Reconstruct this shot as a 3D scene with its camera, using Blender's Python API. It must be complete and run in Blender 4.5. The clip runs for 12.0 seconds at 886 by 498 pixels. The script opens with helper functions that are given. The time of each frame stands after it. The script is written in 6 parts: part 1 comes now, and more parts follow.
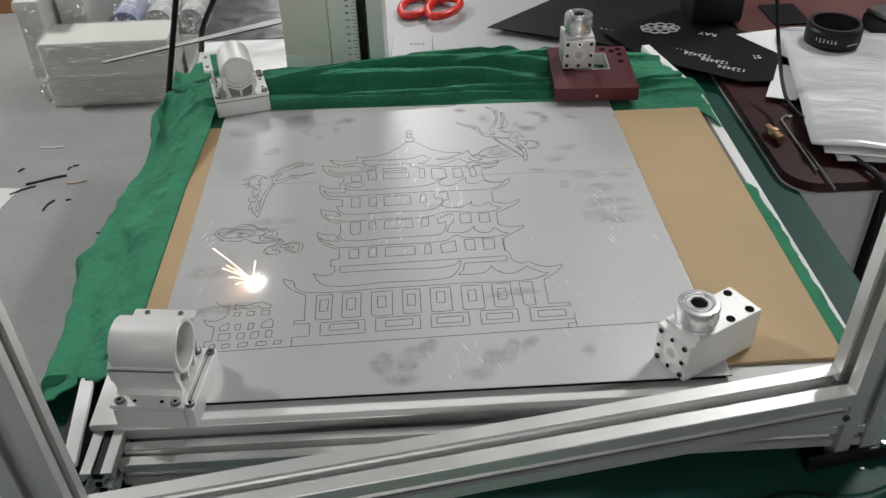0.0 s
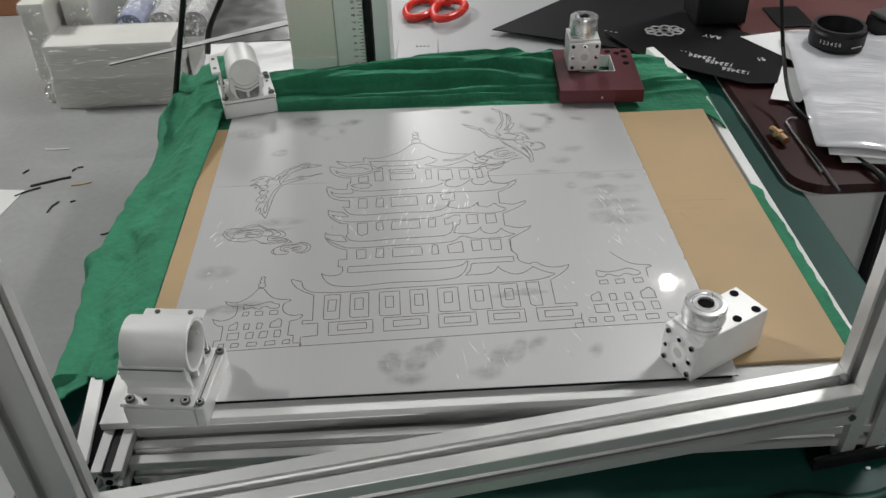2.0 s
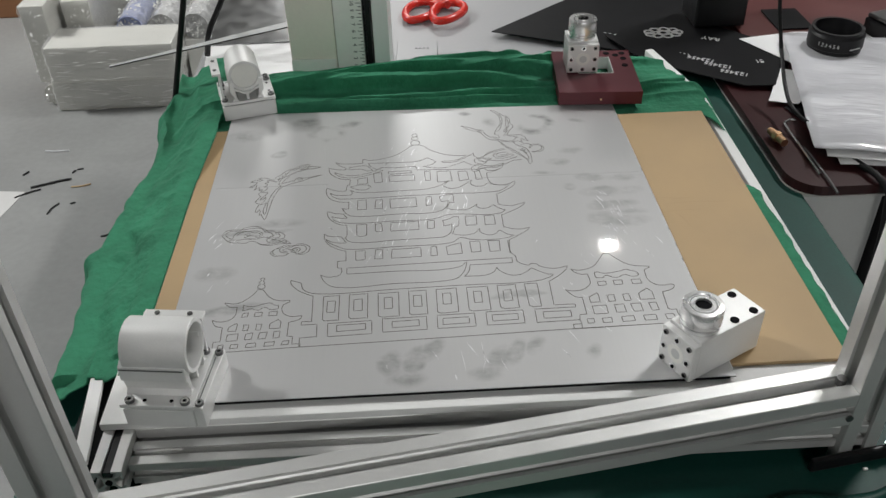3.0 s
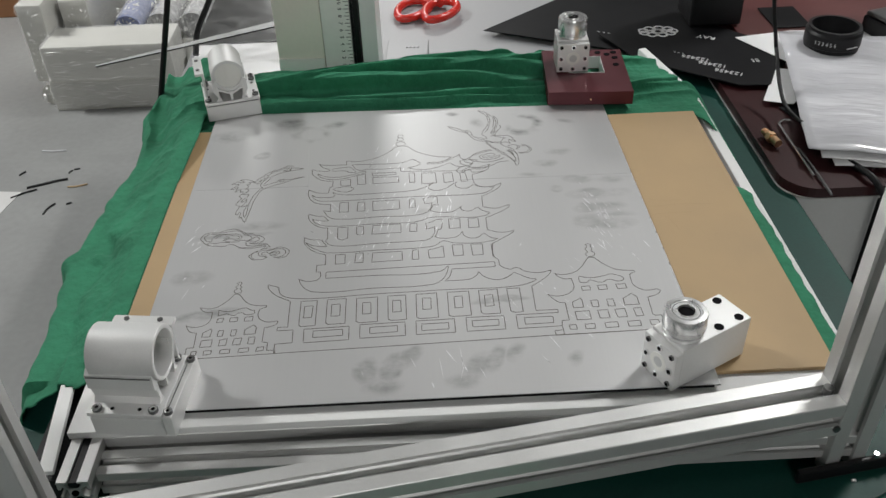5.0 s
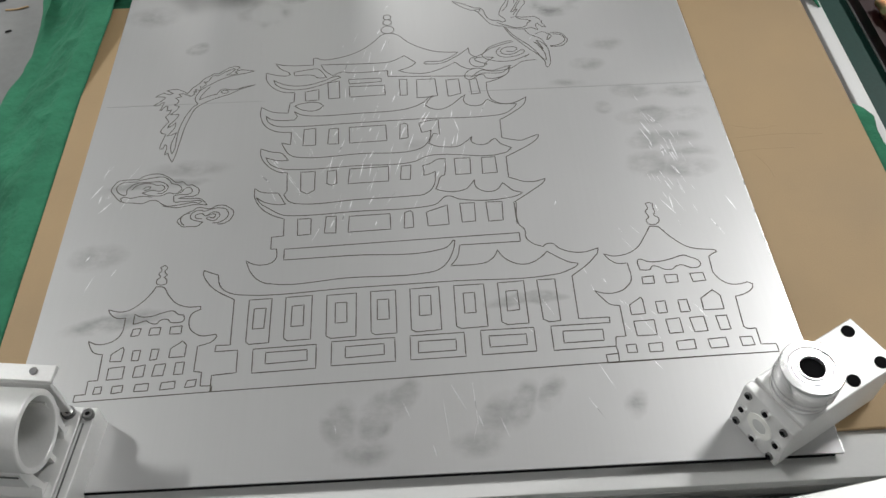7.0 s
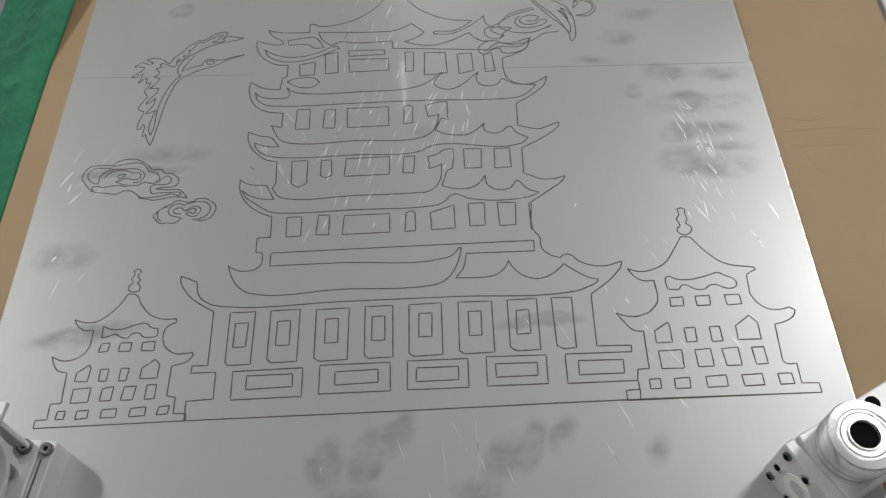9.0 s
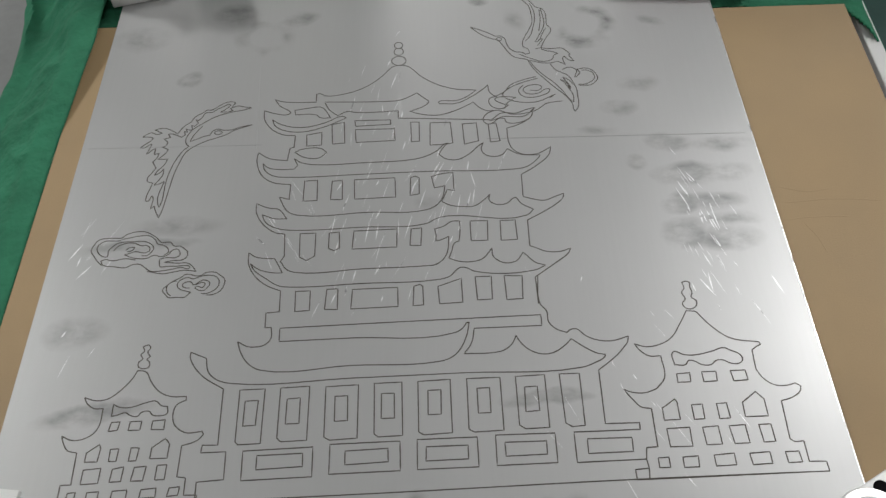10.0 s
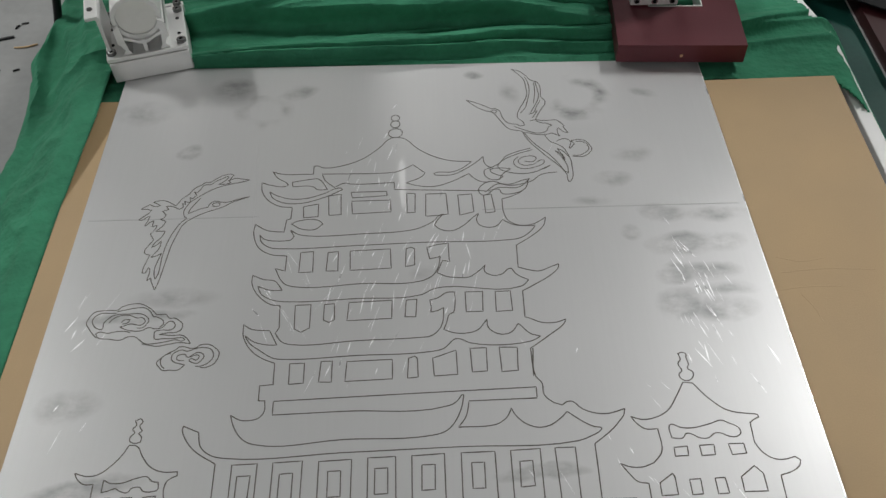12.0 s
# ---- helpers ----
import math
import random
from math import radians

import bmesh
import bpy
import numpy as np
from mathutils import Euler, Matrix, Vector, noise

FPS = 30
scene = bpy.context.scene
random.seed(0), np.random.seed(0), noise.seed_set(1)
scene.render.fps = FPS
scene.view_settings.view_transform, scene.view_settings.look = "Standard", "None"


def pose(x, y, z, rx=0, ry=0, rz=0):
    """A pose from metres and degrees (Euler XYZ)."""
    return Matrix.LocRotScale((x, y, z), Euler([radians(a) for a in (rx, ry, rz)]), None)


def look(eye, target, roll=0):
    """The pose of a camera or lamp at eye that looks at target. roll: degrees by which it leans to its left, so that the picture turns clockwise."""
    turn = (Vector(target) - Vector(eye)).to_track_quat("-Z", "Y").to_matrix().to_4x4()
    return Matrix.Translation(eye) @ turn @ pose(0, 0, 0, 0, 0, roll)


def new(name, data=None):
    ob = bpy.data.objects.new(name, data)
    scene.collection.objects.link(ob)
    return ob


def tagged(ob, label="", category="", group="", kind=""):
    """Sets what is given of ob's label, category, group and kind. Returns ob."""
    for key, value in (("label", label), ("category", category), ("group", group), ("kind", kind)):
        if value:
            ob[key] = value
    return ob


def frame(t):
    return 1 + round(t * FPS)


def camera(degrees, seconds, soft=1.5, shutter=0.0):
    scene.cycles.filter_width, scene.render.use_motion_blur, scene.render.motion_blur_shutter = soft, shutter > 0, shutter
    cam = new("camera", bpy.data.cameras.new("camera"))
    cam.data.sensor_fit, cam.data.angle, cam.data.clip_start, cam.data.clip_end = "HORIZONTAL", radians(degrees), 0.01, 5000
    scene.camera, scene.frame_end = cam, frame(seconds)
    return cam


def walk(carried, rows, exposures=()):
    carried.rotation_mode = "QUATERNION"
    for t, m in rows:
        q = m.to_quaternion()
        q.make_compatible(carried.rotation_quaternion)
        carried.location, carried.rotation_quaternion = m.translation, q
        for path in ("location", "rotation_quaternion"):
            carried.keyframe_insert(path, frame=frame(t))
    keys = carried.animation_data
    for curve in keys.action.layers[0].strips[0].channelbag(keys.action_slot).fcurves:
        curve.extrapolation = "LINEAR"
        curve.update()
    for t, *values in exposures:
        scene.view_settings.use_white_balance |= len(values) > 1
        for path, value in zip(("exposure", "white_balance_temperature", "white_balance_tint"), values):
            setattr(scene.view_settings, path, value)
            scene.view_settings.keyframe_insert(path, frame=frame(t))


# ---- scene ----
cam = camera(54.2, 12.0)
PATH = [
    (0, (-0.004, -0.127, 1.104), (0.046, 1.459, -0.113), -1.7),
    (0.5, (-0.003, -0.128, 1.103), (0.041, 1.46, -0.111), -1.8),
    (1, (-0.005, -0.128, 1.104), (0.038, 1.461, -0.109), -1.8),
    (1.5, (-0.008, -0.128, 1.103), (0.038, 1.462, -0.109), -1.8),
    (2, (-0.009, -0.131, 1.105), (0.038, 1.459, -0.107), -1.7),
    (2.5, (-0.007, -0.133, 1.106), (0.038, 1.46, -0.102), -1.7),
    (3, (-0.008, -0.133, 1.106), (0.039, 1.46, -0.103), -1.7),
    (5, (0.014, -0.119, 1.099), (0.045, 1.473, -0.111), -2.0),
    (5.5, (0.014, -0.082, 1.09), (0.017, 1.488, -0.149), -2.0),
    (6, (-0.002, 0.003, 1.078), (-0.009, 1.472, -0.279), -2.2),
    (6.5, (-0.001, 0.068, 1.068), (0.034, 1.42, -0.405), -2.0),
    (6.7, (0.011, 0.092, 1.061), (0.038, 1.397, -0.454), -2.2),
    (8.5, (0.029, 0.179, 1.039), (0.001, 1.294, -0.621), -2.5),
    (9, (0.027, 0.193, 1.037), (-0.006, 1.29, -0.635), -3.0),
    (9.5, (0.024, 0.203, 1.042), (-0.015, 1.298, -0.631), -3.4),
    (10, (0.02, 0.212, 1.055), (0.004, 1.361, -0.582), -2.4),
    (10.5, (0.023, 0.221, 1.059), (0.008, 1.462, -0.509), -2.5),
    (11, (0.025, 0.224, 1.058), (0.006, 1.487, -0.493), -2.6),
    (11.5, (0.027, 0.218, 1.057), (0.005, 1.483, -0.492), -2.8),
    (12, (0.026, 0.215, 1.058), (0.003, 1.481, -0.49), -2.8),
]
walk(cam, [(t, look(eye, target, roll)) for t, eye, target, roll in PATH], exposures=[(0, 0.13), (6.0, 0.1), (8.5, -0.2), (9.5, -0.26), (10.5, -0.22), (12.0, -0.14)])

# ---- world, lights, exposure ----
world = bpy.data.worlds.new("world")
scene.world = world
world.use_nodes = True
world.node_tree.nodes["Background"].inputs[0].default_value = (0.75, 0.82, 0.9, 1)
world.node_tree.nodes["Background"].inputs[1].default_value = 0.1
scene.view_settings.exposure = 0.0


def ceiling_lamp(name, x, y, sx, sy, watts, turn=0.0):
    data = bpy.data.lights.new(name, "AREA")
    data.shape, data.size, data.size_y, data.energy = "RECTANGLE", sx, sy, watts
    data.color = (0.985, 0.985, 0.97)
    ob = new(name, data)
    ob.matrix_basis = pose(x, y, 3.16, 0, 0, turn)
    return ob


ceiling_lamp("ceiling_lamp", 1.85, 2.0, 0.14, 0.9, 68)
ceiling_lamp("ceiling_lamp", -3.0, 2.2, 0.16, 0.6, 125)
ceiling_lamp("ceiling_lamp", -0.3, 6.1, 0.9, 0.16, 82)
# unseen fill lamp behind the camera, added to brighten faces turned south
ceiling_lamp("ceiling_lamp", 0.2, -3.5, 1.2, 0.2, 56)
for x, y, sx, sy in ((0.52, 2.28, 0.02, 0.05), (0.70, 2.275, 0.02, 0.06), (0.98, 2.26, 0.02, 0.05), (-0.2, 3.0, 0.03, 0.3)):
    ceiling_lamp("ceiling_spot", x, y, sx, sy, 0.012 if sy < 0.1 else 0.3)


# ---- materials ----
def nodes_of(name):
    m = bpy.data.materials.new(name)
    m.use_nodes = True
    nt = m.node_tree
    return m, nt, nt.nodes["Principled BSDF"], nt.nodes, nt.links


def mat(name, colour, rough=0.5, metal=0.0, vary=0.15, scale=30.0, bump=0.1, fine=400.0, stretch=(1, 1, 1), coat=0.0, spec=0.5, depth=0.001):
    """A surface with blotches at one scale and grain at another."""
    m, nt, b, n, l = nodes_of(name)
    tc = n.new("ShaderNodeTexCoord")
    mp = n.new("ShaderNodeMapping")
    mp.inputs["Scale"].default_value = stretch
    l.new(tc.outputs["Object"], mp.inputs[0])
    big, small = n.new("ShaderNodeTexNoise"), n.new("ShaderNodeTexNoise")
    big.inputs["Scale"].default_value, big.inputs["Detail"].default_value = scale, 4
    small.inputs["Scale"].default_value, small.inputs["Detail"].default_value = fine, 3
    for t in (big, small):
        l.new(mp.outputs[0], t.inputs["Vector"])
    ramp = n.new("ShaderNodeMapRange")
    ramp.inputs[1].default_value, ramp.inputs[2].default_value = 0.3, 0.7
    ramp.inputs[3].default_value, ramp.inputs[4].default_value = 1 - vary, 1 + vary
    mixer = n.new("ShaderNodeMath")
    mixer.operation = "MULTIPLY_ADD"
    mixer.inputs[1].default_value, mixer.inputs[2].default_value = 0.7, 0.0
    l.new(big.outputs[0], mixer.inputs[0])
    add = n.new("ShaderNodeMath")
    add.operation = "MULTIPLY_ADD"
    add.inputs[1].default_value = 0.3
    l.new(small.outputs[0], add.inputs[0])
    l.new(mixer.outputs[0], add.inputs[2])
    l.new(add.outputs[0], ramp.inputs[0])
    tone = n.new("ShaderNodeVectorMath")
    tone.operation = "SCALE"
    tone.inputs[0].default_value = colour
    l.new(ramp.outputs[0], tone.inputs["Scale"])
    l.new(tone.outputs[0], b.inputs["Base Color"])
    rr = n.new("ShaderNodeMapRange")
    rr.inputs[3].default_value, rr.inputs[4].default_value = max(0.02, rough - 0.12), min(1, rough + 0.12)
    l.new(big.outputs[0], rr.inputs[0])
    l.new(rr.outputs[0], b.inputs["Roughness"])
    b.inputs["Metallic"].default_value = metal
    b.inputs["Coat Weight"].default_value = coat
    b.inputs["Specular IOR Level"].default_value = spec
    bp = n.new("ShaderNodeBump")
    bp.inputs["Strength"].default_value, bp.inputs["Distance"].default_value = bump, depth
    l.new(small.outputs[0], bp.inputs["Height"])
    l.new(bp.outputs[0], b.inputs["Normal"])
    return m


def glow(name, colour, strength):
    m, nt, b, n, l = nodes_of(name)
    b.inputs["Base Color"].default_value = (*colour, 1)
    b.inputs["Emission Color"].default_value = (*colour, 1)
    b.inputs["Emission Strength"].default_value = strength
    return m


def clear(name, tint, rough=0.05, alpha=0.25):
    m, nt, b, n, l = nodes_of(name)
    b.inputs["Base Color"].default_value = (*tint, 1)
    b.inputs["Roughness"].default_value = rough
    b.inputs["Alpha"].default_value = alpha
    noise_t = n.new("ShaderNodeTexNoise")
    noise_t.inputs["Scale"].default_value, noise_t.inputs["Detail"].default_value = 40, 6
    tc, mp = n.new("ShaderNodeTexCoord"), n.new("ShaderNodeMapping")
    mp.inputs["Scale"].default_value = (0.22, 0.6, 1.8)
    l.new(tc.outputs["Object"], mp.inputs[0])
    l.new(mp.outputs[0], noise_t.inputs["Vector"])
    bp = n.new("ShaderNodeBump")
    bp.inputs["Strength"].default_value, bp.inputs["Distance"].default_value = 0.9, 0.01
    l.new(noise_t.outputs[0], bp.inputs["Height"])
    l.new(bp.outputs[0], b.inputs["Normal"])
    return m


ALU = mat("anodised_aluminium", (0.65, 0.65, 0.64), 0.42, 0.5, 0.06, 20, 0.05, 900)
ALU_BRIGHT = mat("machined_aluminium", (0.8, 0.8, 0.79), 0.46, 0.42, 0.05, 30, 0.06, 700)
CHROME = mat("turned_steel", (0.8, 0.8, 0.8), 0.16, 1.0, 0.05, 50, 0.02, 600)
KNOB = mat("satin_turned_aluminium", (0.84, 0.84, 0.84), 0.27, 0.85, 0.04, 40, 0.03, 700)
SCREW = mat("screw_steel", (0.18, 0.18, 0.18), 0.35, 0.9, 0.1, 80, 0.1, 900)
BLACK = mat("black_plastic", (0.01, 0.01, 0.011), 0.45, 0.0, 0.2, 60, 0.1, 500, spec=0.3)
# near-black colour stands in for shade in bores and under the plate's edge
HOLE = mat("bore_shade", (0.006, 0.006, 0.007), 0.8, 0.0, 0.1, 60, 0.05, 500, spec=0.08)
WHITE_BOARD = mat("white_board", (0.82, 0.82, 0.81), 0.45, 0.0, 0.03, 12, 0.04, 500)
MDF = mat("fibreboard", (0.455, 0.318, 0.170), 0.62, 0.0, 0.07, 14, 0.15, 1200)
GREEN_PAINT = mat("green_bench_paint", (0.0075, 0.055, 0.043), 0.5, 0.0, 0.22, 9, 0.08, 300, spec=0.25)
CLOTH = mat("green_cotton_cloth", (0.046, 0.225, 0.128), 0.92, 0.0, 0.24, 26, 0.55, 130, spec=0.2, depth=0.004)
MAROON = mat("maroon_anodised", (0.105, 0.018, 0.026), 0.42, 0.25, 0.12, 30, 0.08, 600)
MAHOGANY = mat("mahogany_laminate", (0.034, 0.0085, 0.0095), 0.3, 0.0, 0.2, 8, 0.06, 300, (1, 0.25, 1), 0.12)
FLOOR = mat("grey_floor_paint", (0.245, 0.25, 0.247), 0.38, 0.0, 0.16, 3.5, 0.05, 60)
WALL = mat("plain_wall", (0.34, 0.34, 0.33), 0.8, 0.0, 0.06, 1.5, 0.1, 40)
CEILING = mat("plain_ceiling", (0.42, 0.42, 0.42), 0.85, 0.0, 0.05, 1.5, 0.1, 40)
GREY_TOP = mat("pale_grey_tabletop", (0.34, 0.34, 0.35), 0.42, 0.0, 0.05, 6, 0.04, 300)
FOAM = mat("white_foam", (0.87, 0.87, 0.83), 0.55, 0.0, 0.05, 20, 0.3, 180)
WRAPPED = mat("film_wrapped_foam", (0.56, 0.555, 0.51), 0.4, 0.0, 0.10, 9, 0.5, 70, (0.12, 0.5, 1.6), 1.0, depth=0.003)
SLEEVE = mat("sleeved_paper", (0.62, 0.62, 0.65), 0.34, 0.0, 0.08, 14, 0.9, 38, (0.22, 1.1, 1), 0.9, depth=0.005)
PAPER = mat("white_paper", (0.8, 0.8, 0.8), 0.5, 0.0, 0.04, 15, 0.1, 300)
GREY_PAPER = mat("greyish_paper", (0.52, 0.52, 0.51), 0.6, 0.0, 0.08, 12, 0.1, 300)
RED = mat("red_plastic", (0.62, 0.028, 0.018), 0.22, 0.0, 0.06, 30, 0.02, 300)
BRASS = mat("brass", (0.78, 0.5, 0.3), 0.36, 1.0, 0.1, 60, 0.05, 500)
CREAM = mat("cream_paint", (0.86, 0.82, 0.73), 0.25, 0.0, 0.05, 8, 0.02, 200)
FOLDER = mat("folder_lit_desk_red", (0.10, 0.028, 0.026), 0.4, 0.0, 0.12, 12, 0.05, 300)
CARD = mat("brown_cardboard", (0.28, 0.13, 0.06), 0.8, 0.0, 0.1, 8, 0.2, 200)
BLUE_WRAP = mat("blue_wrapped_goods", (0.26, 0.3, 0.5), 0.35, 0.0, 0.35, 25, 1.0, 60, coat=1.0, depth=0.012)
GREY_WRAP = mat("grey_wrapped_goods", (0.5, 0.5, 0.5), 0.35, 0.0, 0.45, 25, 1.0, 60, coat=1.0, depth=0.012)
WRAP = clear("clear_stretch_film", (0.95, 0.95, 0.95), 0.12, 0.2)
BLACK_SHEET = mat("black_coated_sheet", (0.006, 0.006, 0.007), 0.5, 0.0, 0.2, 10, 0.05, 400, spec=0.13)
PRINT = mat("white_print", (0.62, 0.62, 0.62), 0.6, 0.0, 0.1, 90, 0.05, 500)
# pale colour stands in for light glinting off scratches and the plate's edge
SCUFF_GLINT = mat("scuff_glint", (0.95, 0.95, 0.96), 0.3, 0.6, 0.05, 90, 0.05, 500)
INK = mat("black_ink", (0.02, 0.02, 0.02), 0.6, 0.0, 0.1, 90, 0.05, 500)
ETCH = mat("burnt_laser_line", (0.10, 0.088, 0.074), 0.6, 0.3, 0.35, 160, 0.2, 900)
SEAM = mat("film_seam_grey", (0.5, 0.5, 0.5), 0.35, 0.35, 0.1, 60, 0.05, 500)
CABINET = mat("grey_cabinet_paint", (0.6, 0.61, 0.6), 0.4, 0.0, 0.05, 10, 0.05, 300)
RULER = clear("clear_ruler_plastic", (0.72, 0.73, 0.73), 0.1, 0.55)
CREASE = mat("glossy_film_fold", (0.7, 0.7, 0.68), 0.14, 0.0, 0.05, 90, 0.02, 500, coat=1.0)
SPARK = glow("laser_spark_light", (1.0, 0.97, 0.93), 70.0)
EMBER = glow("ember_light", (1.0, 0.6, 0.36), 6.0)


def plate_material():
    """Brushed stainless plate with rubbed smudges and a soft grain along its depth."""
    m, nt, b, n, l = nodes_of("brushed_steel_plate")
    tc = n.new("ShaderNodeTexCoord")

    def noise_node(scale, detail, stretch, rough=0.5):
        mp = n.new("ShaderNodeMapping")
        mp.inputs["Scale"].default_value = stretch
        l.new(tc.outputs["Object"], mp.inputs[0])
        t = n.new("ShaderNodeTexNoise")
        t.inputs["Scale"].default_value, t.inputs["Detail"].default_value, t.inputs["Roughness"].default_value = scale, detail, rough
        l.new(mp.outputs[0], t.inputs["Vector"])
        return t.outputs[0]

    def math_node(op, a, c, clamp=False):
        q = n.new("ShaderNodeMath")
        q.operation, q.use_clamp = op, clamp
        for i, v in enumerate((a, c)):
            if isinstance(v, float):
                q.inputs[i].default_value = v
            else:
                l.new(v, q.inputs[i])
        return q.outputs[0]

    wander = n.new("ShaderNodeTexNoise")
    wander.inputs["Scale"].default_value, wander.inputs["Detail"].default_value = 60.0, 3.0
    l.new(tc.outputs["Object"], wander.inputs["Vector"])
    bent = n.new("ShaderNodeMix")
    bent.data_type, bent.blend_type = "RGBA", "LINEAR_LIGHT"
    bent.inputs[0].default_value = 0.004
    l.new(tc.outputs["Object"], bent.inputs[6])
    l.new(wander.outputs["Color"], bent.inputs[7])

    def patch(x, y, rx, ry, turn=0.0):
        """One for the middle of a rubbed spot at x, y on the plate, falling to none at its rim."""
        mp = n.new("ShaderNodeMapping")
        mp.vector_type = "TEXTURE"
        mp.inputs["Location"].default_value = (x, y, 0)
        mp.inputs["Rotation"].default_value = (0, 0, radians(turn))
        mp.inputs["Scale"].default_value = (rx, ry, 1)
        l.new(bent.outputs[2], mp.inputs[0])
        g = n.new("ShaderNodeTexGradient")
        g.gradient_type = "SPHERICAL"
        l.new(mp.outputs[0], g.inputs[0])
        return g.outputs["Fac"]

    blot = noise_node(60.0, 5.0, (0.85, 1.2, 0), 0.6)
    streaky = math_node("MULTIPLY", math_node("SUBTRACT", blot, 0.30), 2.6, True)
    total = None
    # finger marks: x, y, half width, half depth, turn, strength
    for x, y, rx, ry, turn, k in (
            (147, 115, 16, 8, 0, 0.8), (158, 62, 17, 8, -8, 1.3), (135, 47, 8, 7, 0, 1.5), (131, 93, 15, 7, 0, 0.8), (115, 74, 14, 5, 0, 0.6), (165, 37, 24, 11, 0, 1.3),
            (188, 38, 17, 9, 0, 0.9), (157, 14, 14, 9, 10, 1.5), (176, 15, 22, 8, 0, 1.0), (156, -8, 15, 13, 0, 1.5), (178, -12, 24, 10, 0, 1.0), (190, 60, 24, 7, 0, 1.0),
            (184, 2, 20, 6, 0, 0.9), (164, 176, 12, 5, -20, 0.8), (-36, -180, 11, 16, -15, 1.5), (-17, -178, 11, 18, -20, 1.8), (-4, -168, 9, 16, -30, 1.5), (-24, -196, 18, 10, 0, 1.2),
            (44, -182, 10, 20, -25, 1.4), (58, -174, 9, 17, -25, 1.6), (74, -168, 8, 13, -20, 1.1), (34, -195, 15, 9, 0, 1.1), (117, -177, 7, 10, -20, 0.8), (67, -108, 26, 5, 3, 1.5),
            (-150, 130, 10, 8, 30, 1.5), (-160, -5, 40, 5, 4, 1.1), (-140, 8, 30, 8, 0, 0.6), (-165, -110, 34, 7, 8, 1.4), (-185, -62, 20, 12, 0, 0.9), (-80, 188, 16, 8, 20, 1.1),
            (-128, 195, 18, 14, 0, 1.2), (-190, 172, 24, 14, 0, 0.7), (45, 200, 8, 6, 0, 1.0), (70, 180, 8, 14, 20, 0.5), (8, 20, 10, 8, 0, 0.4)):
        f = math_node("MULTIPLY", patch(x / 1000, y / 1000, rx / 1000, ry / 1000, turn), 1.7 * k, True)
        total = f if total is None else math_node("MAXIMUM", total, f)
    # worn rings left by suction cups
    for x, y, r, k in ((0.117, 0.173, 0.026, 1.9), (-0.104, 0.170, 0.024, 1.3)):
        g = math_node("SUBTRACT", 1.0, math_node("MULTIPLY", math_node("ABSOLUTE", math_node("SUBTRACT", patch(x, y, r, r), 0.33), 0.0), 3.6), True)
        total = math_node("MAXIMUM", total, math_node("MULTIPLY", math_node("MULTIPLY", g, k), math_node("MULTIPLY", math_node("SUBTRACT", noise_node(30.0, 2.0, (1, 1, 0)), 0.45), 5.0, True)))
    smudge = math_node("MULTIPLY", total, streaky)
    haze = noise_node(9.0, 3.0, (1, 0.5, 0))
    grain = noise_node(500.0, 2.0, (1, 0.03, 0))
    tone = math_node("ADD", math_node("MULTIPLY", haze, 0.06), math_node("MULTIPLY", grain, 0.022))
    level = math_node("SUBTRACT", math_node("ADD", tone, 0.535), math_node("MULTIPLY", smudge, 0.27))
    col = n.new("ShaderNodeVectorMath")
    col.operation = "SCALE"
    col.inputs[0].default_value = (0.985, 0.985, 0.985)
    l.new(level, col.inputs["Scale"])
    l.new(col.outputs[0], b.inputs["Base Color"])
    b.inputs["Metallic"].default_value = 0.35
    rough = math_node("ADD", math_node("MULTIPLY", haze, 0.12), math_node("MULTIPLY", smudge, 0.2))
    l.new(math_node("ADD", rough, 0.33), b.inputs["Roughness"])
    b.inputs["Coat Weight"].default_value = 0.35
    b.inputs["Coat Roughness"].default_value = 0.03
    bp = n.new("ShaderNodeBump")
    bp.inputs["Strength"].default_value, bp.inputs["Distance"].default_value = 0.05, 0.0004
    l.new(grain, bp.inputs["Height"])
    l.new(bp.outputs[0], b.inputs["Normal"])
    return m


PLATE = plate_material()


# ---- building helpers ----
def part(name, bm, material, parent=None, label="", smooth=False):
    me = bpy.data.meshes.new(name)
    bmesh.ops.recalc_face_normals(bm, faces=bm.faces)
    bm.to_mesh(me)
    bm.free()
    me.materials.append(material)
    if smooth:
        for p in me.polygons:
            p.use_smooth = True
        me.set_sharp_from_angle(angle=radians(35))
    ob = new(name, me)
    ob.parent = parent
    if label:
        tagged(ob, label)
    return ob


def empty(name, label, category, m, group=""):
    ob = new(name)
    ob.empty_display_size = 0.02
    ob.matrix_basis = m
    return tagged(ob, label, category, group)


def box(bm, x0, x1, y0, y1, z0, z1, bevel=0.0, m=None):
    r = bmesh.ops.create_cube(bm, size=1.0, matrix=Matrix.Translation(((x0 + x1) / 2, (y0 + y1) / 2, (z0 + z1) / 2)) @ Matrix.Diagonal((x1 - x0, y1 - y0, z1 - z0, 1)))
    vs = r["verts"]
    if bevel:
        es = list({e for v in vs for e in v.link_edges})
        r = bmesh.ops.bevel(bm, geom=es, offset=bevel, segments=2, affect="EDGES", profile=0.5)
        vs = list({v for f in r["faces"] for v in f.verts} | {v for v in vs if v.is_valid})
    if m is not None:
        bmesh.ops.transform(bm, matrix=m, verts=vs)
    return bm


